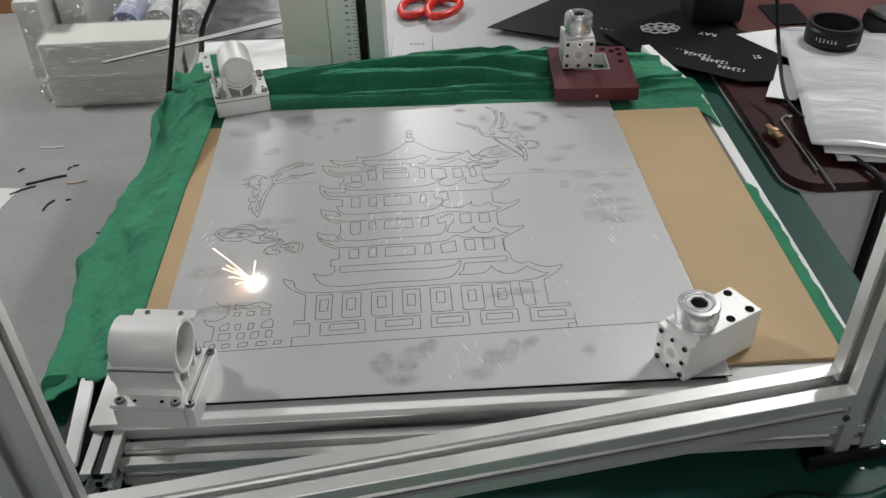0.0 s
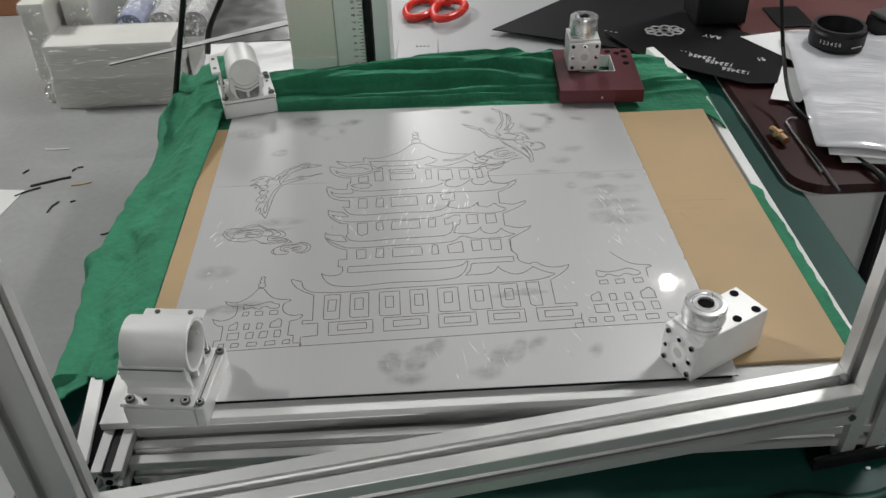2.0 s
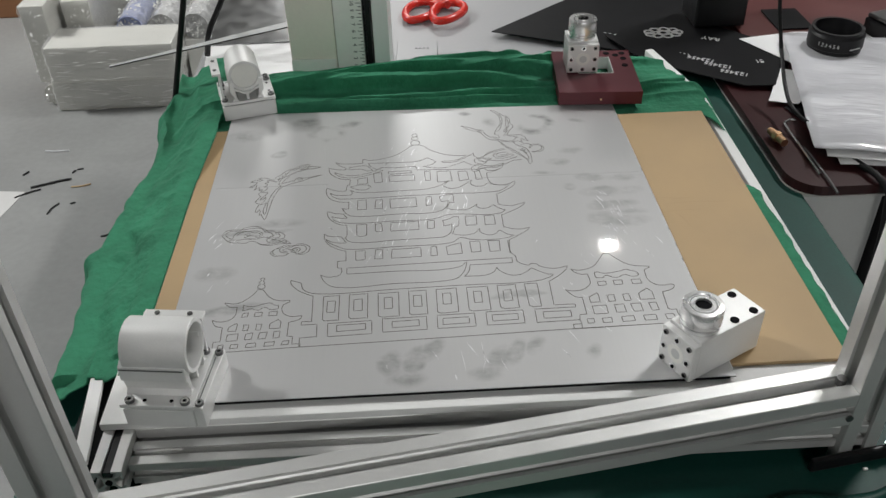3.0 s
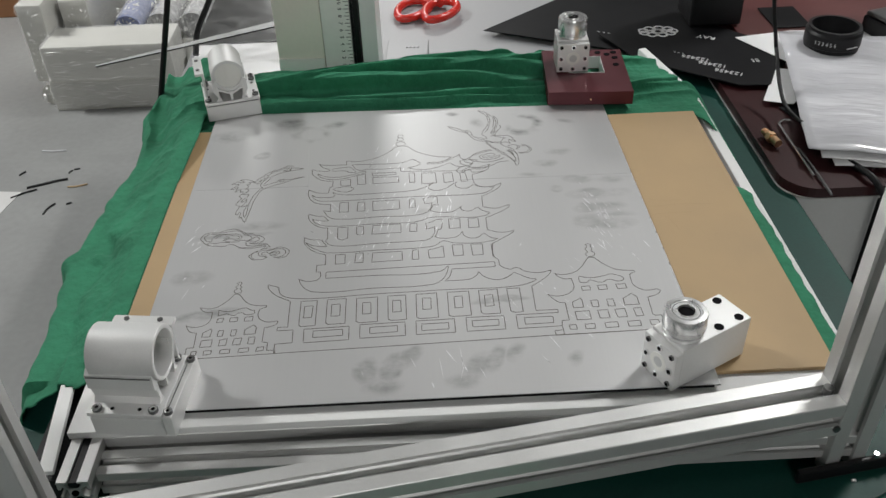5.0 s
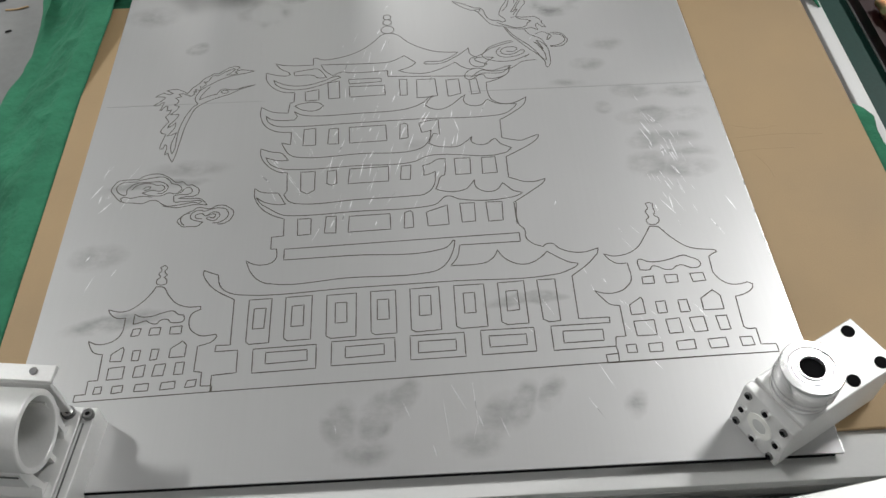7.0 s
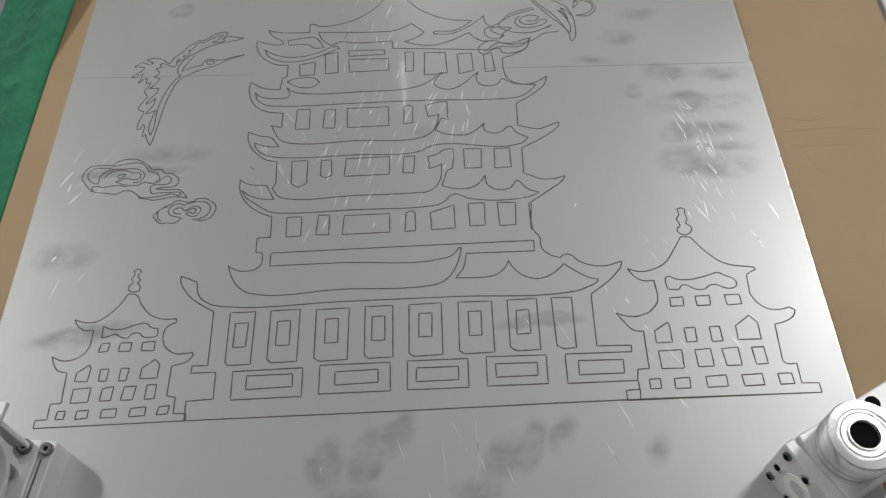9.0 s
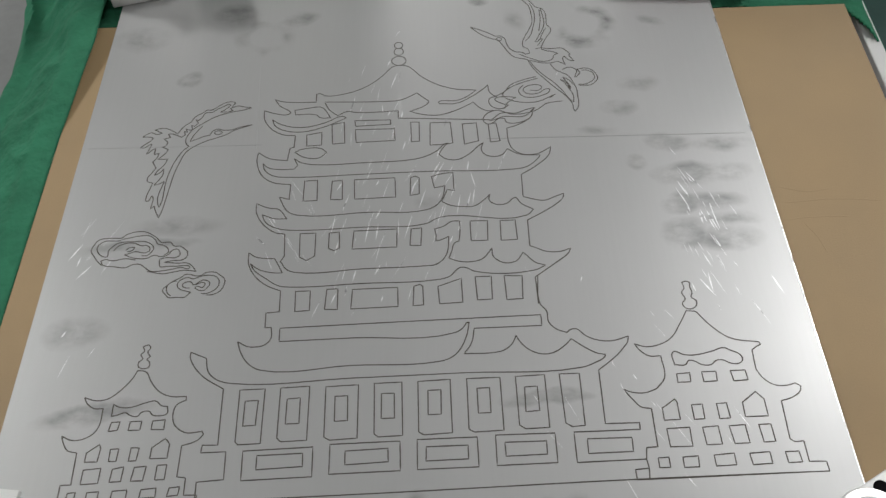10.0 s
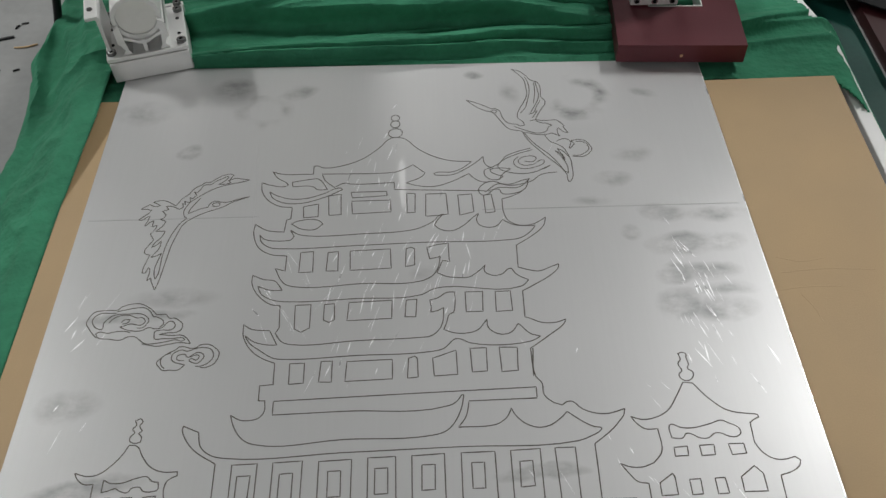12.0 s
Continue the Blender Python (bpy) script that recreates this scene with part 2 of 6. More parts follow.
def cylinder(bm, c, r, h, axis="z", seg=40, r2=None, bevel=0.0):
    turn = {"z": pose(0, 0, 0), "x": pose(0, 0, 0, 0, 90, 0), "y": pose(0, 0, 0, -90, 0, 0)}[axis]
    q = bmesh.ops.create_cone(bm, cap_ends=True, segments=seg, radius1=r, radius2=r if r2 is None else r2, depth=h, matrix=Matrix.Translation(c) @ turn)
    if bevel:
        es = list({e for v in q["verts"] for f in v.link_faces if len(f.verts) > 4 for e in f.edges})
        bmesh.ops.bevel(bm, geom=es, offset=bevel, segments=2, affect="EDGES", profile=0.5)
    return bm


def lathe(bm, outline, seg=48, m=None):
    """Turn the outline of (radius, height) round the z axis; a closed outline gives a ring."""
    rings = [[bm.verts.new((r * math.cos(2 * math.pi * k / seg), r * math.sin(2 * math.pi * k / seg), z)) for k in range(seg)] for r, z in outline]
    for a, c in zip(rings, rings[1:]):
        for k in range(seg):
            bm.faces.new((a[k], a[(k + 1) % seg], c[(k + 1) % seg], c[k]))
    if m is not None:
        bmesh.ops.transform(bm, matrix=m, verts=[v for ring in rings for v in ring])
    return bm


def prism(bm, outline, length, m=None):
    """An outline in x, z pushed along y."""
    a = [bm.verts.new((x, 0, z)) for x, z in outline]
    c = [bm.verts.new((x, length, z)) for x, z in outline]
    bm.faces.new(a)
    bm.faces.new(c[::-1])
    for k in range(len(a)):
        bm.faces.new((a[k], c[k], c[(k + 1) % len(a)], a[(k + 1) % len(a)]))
    if m is not None:
        bmesh.ops.transform(bm, matrix=m, verts=a + c)
    return bm


def slot_outline(s=0.02):
    """The outline of a square slotted aluminium profile, one slot in each side."""
    h, o, lip, w, d = s / 2, s * 0.155, s * 0.09, s * 0.28, s * 0.31
    side = [(-h + s * 0.02, -h), (-o, -h), (-o, -h + lip), (-w, -h + lip), (-w, -h + lip * 1.6), (-o * 0.9, -h + d), (o * 0.9, -h + d), (w, -h + lip * 1.6), (w, -h + lip), (o, -h + lip), (o, -h), (h - s * 0.02, -h)]
    out = []
    for k in range(4):
        c, q = math.cos(k * math.pi / 2), math.sin(k * math.pi / 2)
        out += [(c * x - q * z, q * x + c * z) for x, z in side]
    return out


def tube(bm, points, r, seg=10):
    """A round rod along a list of points, with closed ends."""
    ps = [Vector(p) for p in points]
    rings = []
    for i, p in enumerate(ps):
        d = (ps[min(i + 1, len(ps) - 1)] - ps[max(i - 1, 0)]).normalized()
        a = d.orthogonal() if not rings else (rings[-1][1] - d * rings[-1][1].dot(d))
        a.normalize()
        c = d.cross(a)
        rings.append(([bm.verts.new(p + r * (math.cos(2 * math.pi * k / seg) * a + math.sin(2 * math.pi * k / seg) * c)) for k in range(seg)], a))
    for (a, _), (c, _) in zip(rings, rings[1:]):
        for k in range(seg):
            bm.faces.new((a[k], a[(k + 1) % seg], c[(k + 1) % seg], c[k]))
    bm.faces.new(rings[0][0][::-1])
    bm.faces.new(rings[-1][0])
    return bm


def glide(points, steps=8, closed=False, corner=50):
    """A smooth line through points that keeps its sharp corners."""
    ps = [np.array(p, float) for p in points]
    n = len(ps)
    out = []

    def slope(i, ahead):
        if not closed and i in (0, n - 1):
            return None
        a, c, d = ps[(i - 1) % n], ps[i % n], ps[(i + 1) % n]
        u, v = c - a, d - c
        turn = math.degrees(math.acos(max(-1, min(1, u.dot(v) / (np.linalg.norm(u) * np.linalg.norm(v) + 1e-12)))))
        if turn > corner:
            return None
        w = (u / np.linalg.norm(u) + v / np.linalg.norm(v))
        return w / (np.linalg.norm(w) + 1e-12)

    for i in range(n if closed else n - 1):
        p, q = ps[i], ps[(i + 1) % n]
        span = np.linalg.norm(q - p)
        s0, s1 = slope(i, True), slope((i + 1) % n if closed else i + 1, False)
        s0 = (q - p) if s0 is None else s0 * span
        s1 = (q - p) if s1 is None else s1 * span
        for k in range(steps):
            t = k / steps
            out.append((2 * t**3 - 3 * t**2 + 1) * p + (t**3 - 2 * t**2 + t) * s0 + (3 * t**2 - 2 * t**3) * q + (t**3 - t**2) * s1)
    if not closed:
        out.append(ps[-1])
    return out


# ---- setting ----
def setting(name, bm, material, label):
    return tagged(part(name, bm, material), label, name.split("_")[0], kind="structure")


setting("floor", box(bmesh.new(), -5, 6, -4, 8, -0.1, 0), FLOOR, "smooth grey painted workshop floor with dust and scraps")
# ceiling and walls are unseen, added to close the room and bounce light
setting("ceiling", box(bmesh.new(), -5, 6, -4, 8, 3.2, 3.3), CEILING, "plain unseen workshop ceiling added for bounce light")
setting("wall_north", box(bmesh.new(), -5, 6, 8, 8.15, -0.1, 3.3), WALL, "plain unseen workshop wall added for bounce light")
setting("wall_south", box(bmesh.new(), -5, 6, -4.15, -4, -0.1, 3.3), WALL, "plain unseen workshop wall added for bounce light")
setting("wall_west", box(bmesh.new(), -5.15, -5, -4, 8, -0.1, 3.3), WALL, "plain unseen workshop wall added for bounce light")
setting("wall_east", box(bmesh.new(), 6, 6.15, -4, 8, -0.1, 3.3), WALL, "plain unseen workshop wall added for bounce light")

# ---- benches ----
BENCH_Z, PLATE_Z = 0.60, 0.65


def bench():
    e = empty("workbench", "dark green painted steel workbench under the aluminium frame", "workbench", pose(0, 0, 0))
    part("bench_top", box(bmesh.new(), -0.308, 0.388, 0.02, 0.905, BENCH_Z - 0.03, BENCH_Z, 0.002), GREEN_PAINT, e)
    for x in (-0.26, 0.36):
        for y in (0.05, 0.87):
            part("leg", box(bmesh.new(), x - 0.02, x + 0.02, y - 0.02, y + 0.02, 0, BENCH_Z - 0.03, 0.002), GREEN_PAINT, e)


def back_table():
    e = empty("side_table", "pale grey table behind the workbench", "table", pose(0, 0, 0))
    part("tabletop", box(bmesh.new(), -0.30, 0.95, 0.91, 1.75, 0.58, 0.605, 0.003), GREY_TOP, e)
    for x in (-0.27, 0.9):
        for y in (0.95, 1.7):
            part("leg", box(bmesh.new(), x - 0.018, x + 0.018, y - 0.018, y + 0.018, 0, 0.58, 0.002), CABINET, e)


def mahogany_desk():
    e = empty("desk", "dark red-brown laminate desk with a rounded corner and metal edge", "desk", pose(0, 0, 0))
    x0, x1, y0, y1, r = 0.376, 1.15, 0.592, 1.5, 0.035

    def slab(z0, z1, grow):
        bm = bmesh.new()
        pts = [(x0 - grow + r - r * math.cos(a), y0 - grow + r - r * math.sin(a)) for a in np.linspace(0, math.pi / 2, 9)]
        pts += [(x1, y0 - grow), (x1, y1), (x0 - grow, y1)]
        f = bm.faces.new([bm.verts.new((x, y, z0)) for x, y in pts])
        up = bmesh.ops.extrude_face_region(bm, geom=[f])
        bmesh.ops.translate(bm, vec=(0, 0, z1 - z0), verts=[v for v in up["geom"] if isinstance(v, bmesh.types.BMVert)])
        return bm

    part("desktop", slab(0.601, 0.612, 0.0), MAHOGANY, e)
    part("edge_band", slab(0.5985, 0.601, 0.0012), ALU, e, "bright metal edge under the desktop")
    part("cabinet", box(bmesh.new(), 0.388, 0.475, 0.598, 1.2, 0.0, 0.5983, 0.003), CABINET, e, "pale grey painted cabinet side")
    part("leg", cylinder(bmesh.new(), (0.502, 0.622, 0.299), 0.02, 0.598, seg=28), BLACK, e, "black round desk leg")
    part("leg", cylinder(bmesh.new(), (1.05, 0.67, 0.299), 0.02, 0.598, seg=28), BLACK, e, "black round desk leg")


bench()
back_table()
mahogany_desk()


# ---- aluminium base under the plate ----
def beam(name, label, m, length, size=0.02, double=False, group="", parent=None):
    """A slotted profile that starts at m and runs along its y."""
    bm = prism(bmesh.new(), slot_outline(size), length)
    if double:
        prism(bm, slot_outline(size), length, Matrix.Translation((size, 0, 0)))
    ob = part(name, bm, ALU, parent)
    ob.matrix_basis = m
    if parent is None:
        tagged(ob, label, "profile", group)
    return ob


base = empty("base_frame", "silver slotted aluminium profile base frame on the bench", "frame", pose(0, 0, 0))
beam("side_profile", "", pose(-0.229, 0.252, 0.6277), 0.44, 0.0215, parent=base)
part("slot_strip", box(bmesh.new(), -0.232, -0.226, 0.2525, 0.6915, 0.632, 0.6372), BLACK, base, "black strip in the slot")
part("core_bore", cylinder(bmesh.new(), (-0.229, 0.2518, 0.6277), 0.0024, 0.002, "y", 16), HOLE, base)
bm = box(bmesh.new(), -0.262, -0.252, 0.262, 0.344, 0.6345, 0.6385, 0.0006)
for v in bm.verts:
    v.co.x -= 0.22 * (v.co.y - 0.335) if v.co.y > 0.3 else -0.0077
part("edge_strip", bm, WHITE_BOARD, base, "white outer edge strip")
part("edge_strip", box(bmesh.new(), 0.3115, 0.3225, 0.30, 0.752, 0.6005, 0.6405, 0.0008), WHITE_BOARD, base, "white outer edge strip")
# black strip fills the gap, its shade put into the colour
part("gap_shade_strip", box(bmesh.new(), -0.2663, -0.2425, 0.262, 0.372, 0.6005, 0.6288), BLACK, base, "black strip in place of shade beside the board")
bm = box(bmesh.new(), -0.005, 0.005, 0, 0.125, 0.6005, 0.6405, 0.0008)
part("edge_strip", bm, WHITE_BOARD, base, "white outer edge strip").matrix_basis = pose(0.317, 0.755, 0, 0, 0, 13)
beam("side_profile", "", pose(0.2885, 0.2905, 0.6247), 0.40, 0.027, parent=base)
for y in (0.3025, 0.5, 0.675):
    beam("cross_profile", "", pose(-0.2180, y, 0.6247, 0, 0, -90), 0.4925, 0.027, parent=base)
beam("front_profile", "", pose(-0.2180, 0.2735, 0.6212, 0, 0, -90), 0.52, 0.0208, parent=base)
bm = box(bmesh.new(), -0.214, 0.302, 0.252, 0.69, 0.6005, 0.6105, 0.0006)
for v in bm.verts:
    if v.co.y < 0.3:
        v.co.y += 0.075 * (v.co.x + 0.214)
part("lower_shelf", bm, ALU, base, "pale lower shelf")

tagged(part("support_board", box(bmesh.new(), -0.2415, 0.3025, 0.289, 0.696, 0.6385, 0.6449, 0.0006), WHITE_BOARD), "thin glossy white board lying on the aluminium frame", "board")
fibreboard = tagged(part("fibreboard_sheet", box(bmesh.new(), -0.2275, 0.303, 0.3135, 0.698, 0.6451, 0.6484, 0.0005), MDF), "thin tan fibreboard sheet with shallow creases under the plate", "board")
for a, c, d in (((0.218, 0.523), (0.245, 0.525), (0.274, 0.523)), ((0.212, 0.510), (0.228, 0.512), (0.251, 0.512)), ((0.226, 0.507), (0.231, 0.497), (0.233, 0.487)), ((0.218, 0.535), (0.233, 0.531), (0.247, 0.533))):
    part("crease", tube(bmesh.new(), [(x, y, 0.64818) for x, y in glide((a, c, d), 5)], 0.00035, 8), MDF, fibreboard, "", True)


# ---- gantry in front: two posts and the slanting rail ----
def gantry():
    u = 0.496
    e = empty("gantry_frame", "silver slotted aluminium gantry with two posts and a cross rail", "frame", pose(-0.2095, 0.1815, 0, 0, 0, 8.8))
    beam("rail", "", pose(0, 0.015, 0.655, 0, 0, -90), u, 0.03, parent=e)
    for x in (-0.0152, u + 0.0152):
        post = part("post", prism(bmesh.new(), slot_outline(0.03), 0.72), ALU, e)
        post.matrix_basis = pose(x, 0.015, 0.6001, 90, 0, 0)
    for x in (0.0045, u - 0.0045):
        part("corner_screw", cylinder(bmesh.new(), (x, 0.015, 0.6695), 0.0035, 0.006, "z", 16), SCREW, e)
    # black block at the post's foot covers bench lying in shade; two bright bolts
    clamp = part("foot_shade_block", box(bmesh.new(), u - 0.022, u + 0.055, -0.005, -0.0004, 0.6002, 0.612, 0.0015), BLACK, e, "black block for debris and shade at the post foot")
    for x, z in ((u + 0.036, 0.6140), (u + 0.046, 0.6140)):
        part("foot_bolt", cylinder(bmesh.new(), (x, -0.0026, z), 0.0020, 0.0036, "z", 16, bevel=0.0004), CHROME, clamp, "bright bolt head")
    part("corner_plug", cylinder(bmesh.new(), (u - 0.002, -0.0008, 0.648), 0.0026, 0.0016, "y", 16), SCREW, e, "dark screw in the rail end")


gantry()


# ---- brackets and laser heads that weigh the plate down ----
def screw_head(bm, c, r=0.0028, h=0.002, axis="z"):
    return cylinder(bm, c, r, h, axis, 16)


def tube_bracket(m, label, plug=0.35, ro=0.0192, cz=0.0525):
    """A clamp bracket: base block, flange with bolts, two upright cheeks, a middle rib and a tube along x."""
    e = empty("tube_bracket", label, "bracket", m, "tube brackets on the plate")
    L, W = 0.050, 0.057
    cy, ri, k0 = W / 2, ro - 0.0032, ro / 0.0192
    lay = pose(0, 0, 0, 0, 0, 90) @ Matrix.Diagonal((1, -1, 1, 1))
    part("base_block", box(bmesh.new(), 0, L, 0, W, 0, 0.0168, 0.0008), ALU_BRIGHT, e)
    # black slab fills the open split, standing in for its shade
    part("split_shade_fill", box(bmesh.new(), 0.0010, L - 0.0010, 0.0012, W - 0.0012, 0.0169, 0.0181), BLACK, e, "black slab in place of shade in the split")
    part("end_strip", box(bmesh.new(), L + 0.0012, L + 0.0075, -0.001, W + 0.001, 0.002, 0.0205, 0.0006), ALU_BRIGHT, e)
    part("strip_groove", box(bmesh.new(), L + 0.0026, L + 0.0034, 0.008, W - 0.008, 0.0204, 0.0207), SCREW, e)
    part("flange", box(bmesh.new(), -0.001, L + 0.001, -0.0005, W + 0.0005, 0.0182, 0.0215, 0.0006), ALU_BRIGHT, e)
    for sgn in (-1, 1):
        # outer shoulder, waist and foot of one cheek
        q = [(0.0150, cz - 0.002), (0.0197, cz - 0.005), (0.0200, cz - 0.0165), (0.0180, cz - 0.0180), (0.0158, 0.0250), (0.0190, 0.0217), (0.0110, 0.0217), (0.0132, 0.0250), (0.0142, cz - 0.0150)]
        bm = prism(bmesh.new(), [(cy + sgn * a * k0, c) for a, c in q], L - 0.004, Matrix.Translation((0.001, 0, 0)) @ lay)
        part("cheek", bm, ALU_BRIGHT, e)
        # curved web from the rib to the cheek
        w = [(0.0012, cz - ro - 0.0004), (0.0050, cz - ro + 0.0004), (0.0100, cz - ro + 0.0030), (0.0142, cz - 0.0125), (0.0142, cz - 0.0150), (0.0090, cz - ro + 0.0005), (0.0040, cz - ro - 0.0022), (0.0012, cz - ro - 0.0028)]
        part("web", prism(bmesh.new(), [(cy + sgn * a * k0, c) for a, c in w], L - 0.006, Matrix.Translation((0.002, 0, 0)) @ lay), ALU_BRIGHT, e)
    part("rib", box(bmesh.new(), 0.0015, L - 0.0035, cy - 0.0013, cy + 0.0013, 0.0216, cz - ro + 0.0006), ALU_BRIGHT, e)
    part("groove", box(bmesh.new(), 0.002, L - 0.004, cy - 0.0204 * k0, cy - 0.0199 * k0, cz - 0.0068, cz - 0.0060), SCREW, e)
    bm = lathe(bmesh.new(), [(ri, 0.004), (ro - 0.0004, 0.004), (ro, 0.0045), (ro, L - 0.0005), (ro - 0.0004, L), (ri + 0.0003, L), (ri, L - 0.0004), (ri, 0.004)], 72, Matrix.Translation((0, cy, cz)) @ pose(0, 0, 0, 0, 90, 0))
    part("tube", bm, ALU_BRIGHT, e, "satin aluminium tube", smooth=True)
    bm = lathe(bmesh.new(), [(0.0, -0.002), (ri - 0.0002, -0.002), (ri - 0.0002, 0.002), (ri - 0.003, 0.0012), (0.0, 0.0006)], 48, Matrix.Translation((L * plug, cy, cz)) @ pose(0, 0, 0, 0, 90 if plug > 0.3 else -90, 0))
    part("tube_plug", bm, FOAM, e, "cream disc inside the tube", smooth=True)
    part("back_tab", box(bmesh.new(), 0.006, L - 0.004, W - 0.004, W - 0.0015, 0.0216, 0.0515, 0.0005), ALU_BRIGHT, e)
    lip = part("back_lip", box(bmesh.new(), 0.004, L - 0.002, W - 0.004, W + 0.005, 0.0517, 0.0545, 0.0005), ALU_BRIGHT, e)
    for x in (0.014, L - 0.012):
        part("lip_screw", screw_head(bmesh.new(), (x, W + 0.001, 0.0549), 0.0019, 0.0010), SCREW, lip)
    for x in (0.0055, L - 0.0055):
        for y in (0.0035, W - 0.0035):
            k = part("screw", screw_head(bmesh.new(), (x, y, 0.0225), 0.0034, 0.0022), SCREW, e)
            part("hex_recess", lathe(bmesh.new(), [(0.0014, 0.0236), (0.0028, 0.0236), (0.0028, 0.0239), (0.0014, 0.0239), (0.0014, 0.0236)], 20, Matrix.Translation((x, y, 0))), CHROME, k)
            part("hex_recess", cylinder(bmesh.new(), (x, y, 0.0237), 0.0014, 0.0003, "z", 6), HOLE, k)
    for x in (0.0155, L - 0.0155):
        part("pin_hole", cylinder(bmesh.new(), (x, 0.0045, 0.0215), 0.0014, 0.0006, "z", 16), HOLE, e)
        part("pin_hole", cylinder(bmesh.new(), (x, W - 0.0045, 0.0215), 0.0014, 0.0006, "z", 16), HOLE, e)
    for y in (0.0035, W - 0.0035):
        k = part("end_screw", screw_head(bmesh.new(), (L + 0.0044, y, 0.0215), 0.0030, 0.0022), SCREW, e)
        part("hex_recess", lathe(bmesh.new(), [(0.0012, 0.0226), (0.0025, 0.0226), (0.0025, 0.0229), (0.0012, 0.0229), (0.0012, 0.0226)], 20, Matrix.Translation((L + 0.0044, y, 0))), CHROME, k)
        part("hex_recess", cylinder(bmesh.new(), (L + 0.0044, y, 0.0227), 0.0012, 0.0003, "z", 6), HOLE, k)
    return e


tube_bracket(pose(-0.2205, 0.287, 0.645, 0, 0, -6.5), "silver aluminium tube bracket with screws on the white board")
tube_bracket(pose(-0.2165, 0.7165, 0.6502, 0, 0, -75.5) @ pose(0, 0.057, 0, 0, 0, 180), "silver aluminium tube bracket resting on the plate corner and cloth", 0.15, 0.0172, 0.0478)


def scanner_unit(m, label, n=0.071, tall=0.0405, w=0.034, kr=1.0, kh=1.0):
    """A machined block with a bolted front plate and a turned knob on top. Its front looks along -y."""
    e = empty("scanner_unit", label, "scanner unit", m, "scanner units on the plate")
    h = tall
    part("body", box(bmesh.new(), -w / 2, w / 2, 0.0062, n, 0, h, 0.0007), ALU_BRIGHT, e)
    part("front_plate", box(bmesh.new(), -w / 2 - 0.0005, w / 2 + 0.0005, 0, 0.006, 0.0008, h - 0.002, 0.0007), ALU_BRIGHT, e)
    bm = lathe(bmesh.new(), [(0.0042, -0.0008), (0.0075, -0.0008), (0.0075, 0.0004), (0.0042, 0.0004), (0.0042, -0.0008)], 32, pose(0, 0, h / 2 - 0.001, 90, 0, 0))
    part("port_ring", bm, FOAM, e, "white plastic ring in the front plate")
    part("port", cylinder(bmesh.new(), (0, 0.0003, h / 2 - 0.001), 0.0042, 0.0012, "y", 28), CABINET, e)
    b = w / 2 - 0.0040
    for x, z, outer in ((-b, h - 0.006, 1), (b, h - 0.006, 1), (-b, 0.005, 1), (b, 0.005, 1), (0, h - 0.006, 0), (0, 0.005, 0), (-b, h / 2 - 0.001, 0), (b, h / 2 - 0.001, 0)):
        k = part("bolt", cylinder(bmesh.new(), (x, -0.0004, z), 0.0021 if outer else 0.0025, 0.0016, "y", 16), SCREW if outer else CHROME, e)
        part("hex_recess", cylinder(bmesh.new(), (x, -0.0013, z), 0.0015, 0.0006, "y", 6 if outer else 20), HOLE, k)
    cy = 0.0195
    outline = [(0.0, h + 0.0005), (0.0150, h + 0.0005), (0.0150, h + 0.0035), (0.0138, h + 0.004), (0.0138, h + 0.0055), (0.0152, h + 0.006), (0.0155, h + 0.007), (0.0155, h + 0.0202), (0.0148, h + 0.0215), (0.0115, h + 0.0217), (0.0110, h + 0.0209), (0.0072, h + 0.0209), (0.0068, h + 0.0217), (0.0062, h + 0.0217), (0.0062, h + 0.006), (0, h + 0.006)]
    outline = [(r * kr, h + (z - h) * kh) for r, z in outline]
    part("knob", lathe(bmesh.new(), outline, 64, Matrix.Translation((0, cy, 0))), KNOB, e, "bright turned aluminium knob", smooth=True)
    part("knob_bore", cylinder(bmesh.new(), (0, cy, h + 0.0130 * kh), 0.0061 * kr, 0.0130 * kh, "z", 32), HOLE, e)
    part("knob_line", lathe(bmesh.new(), [(0.0094 * kr, h + 0.02088 * kh), (0.0100 * kr, h + 0.02088 * kh), (0.0100 * kr, h + 0.02103 * kh), (0.0094 * kr, h + 0.02103 * kh), (0.0094 * kr, h + 0.02088 * kh)], 48, Matrix.Translation((0, cy, 0))), SCREW, e)
    bm = bmesh.new()
    for k in range(72):
        a = 2 * math.pi * k / 72
        box(bm, -0.0003, 0.0003, 0.01555 * kr, 0.01578 * kr, h + 0.0072 * kh, h + 0.0098 * kh, 0, Matrix.Translation((0, cy, 0)) @ pose(0, 0, 0, 0, 0, math.degrees(a)))
    part("knurl", bm, CHROME, e)
    for x, y in ((-0.34 * w, 0.0435), (0.34 * w, 0.0435), (-0.34 * w, 0.0625), (0.34 * w, 0.0625)) if n > 0.05 else ():
        part("top_hole", cylinder(bmesh.new(), (x, y, h + 0.0001), 0.0033, 0.0008, "z", 24), HOLE, e)
    return e


scanner_unit(pose(0.1695, 0.3081, 0.6503, 0, 0, -61.2), "silver machined scanner unit with knob lying on the plate edge", 0.0699, 0.0358, 0.0309, 0.96, 0.89)
scanner_unit(pose(0.1815, 0.760, 0.6685, 0, 0, -2.0), "silver machined scanner unit with knob standing on a maroon block", 0.038, 0.0358)


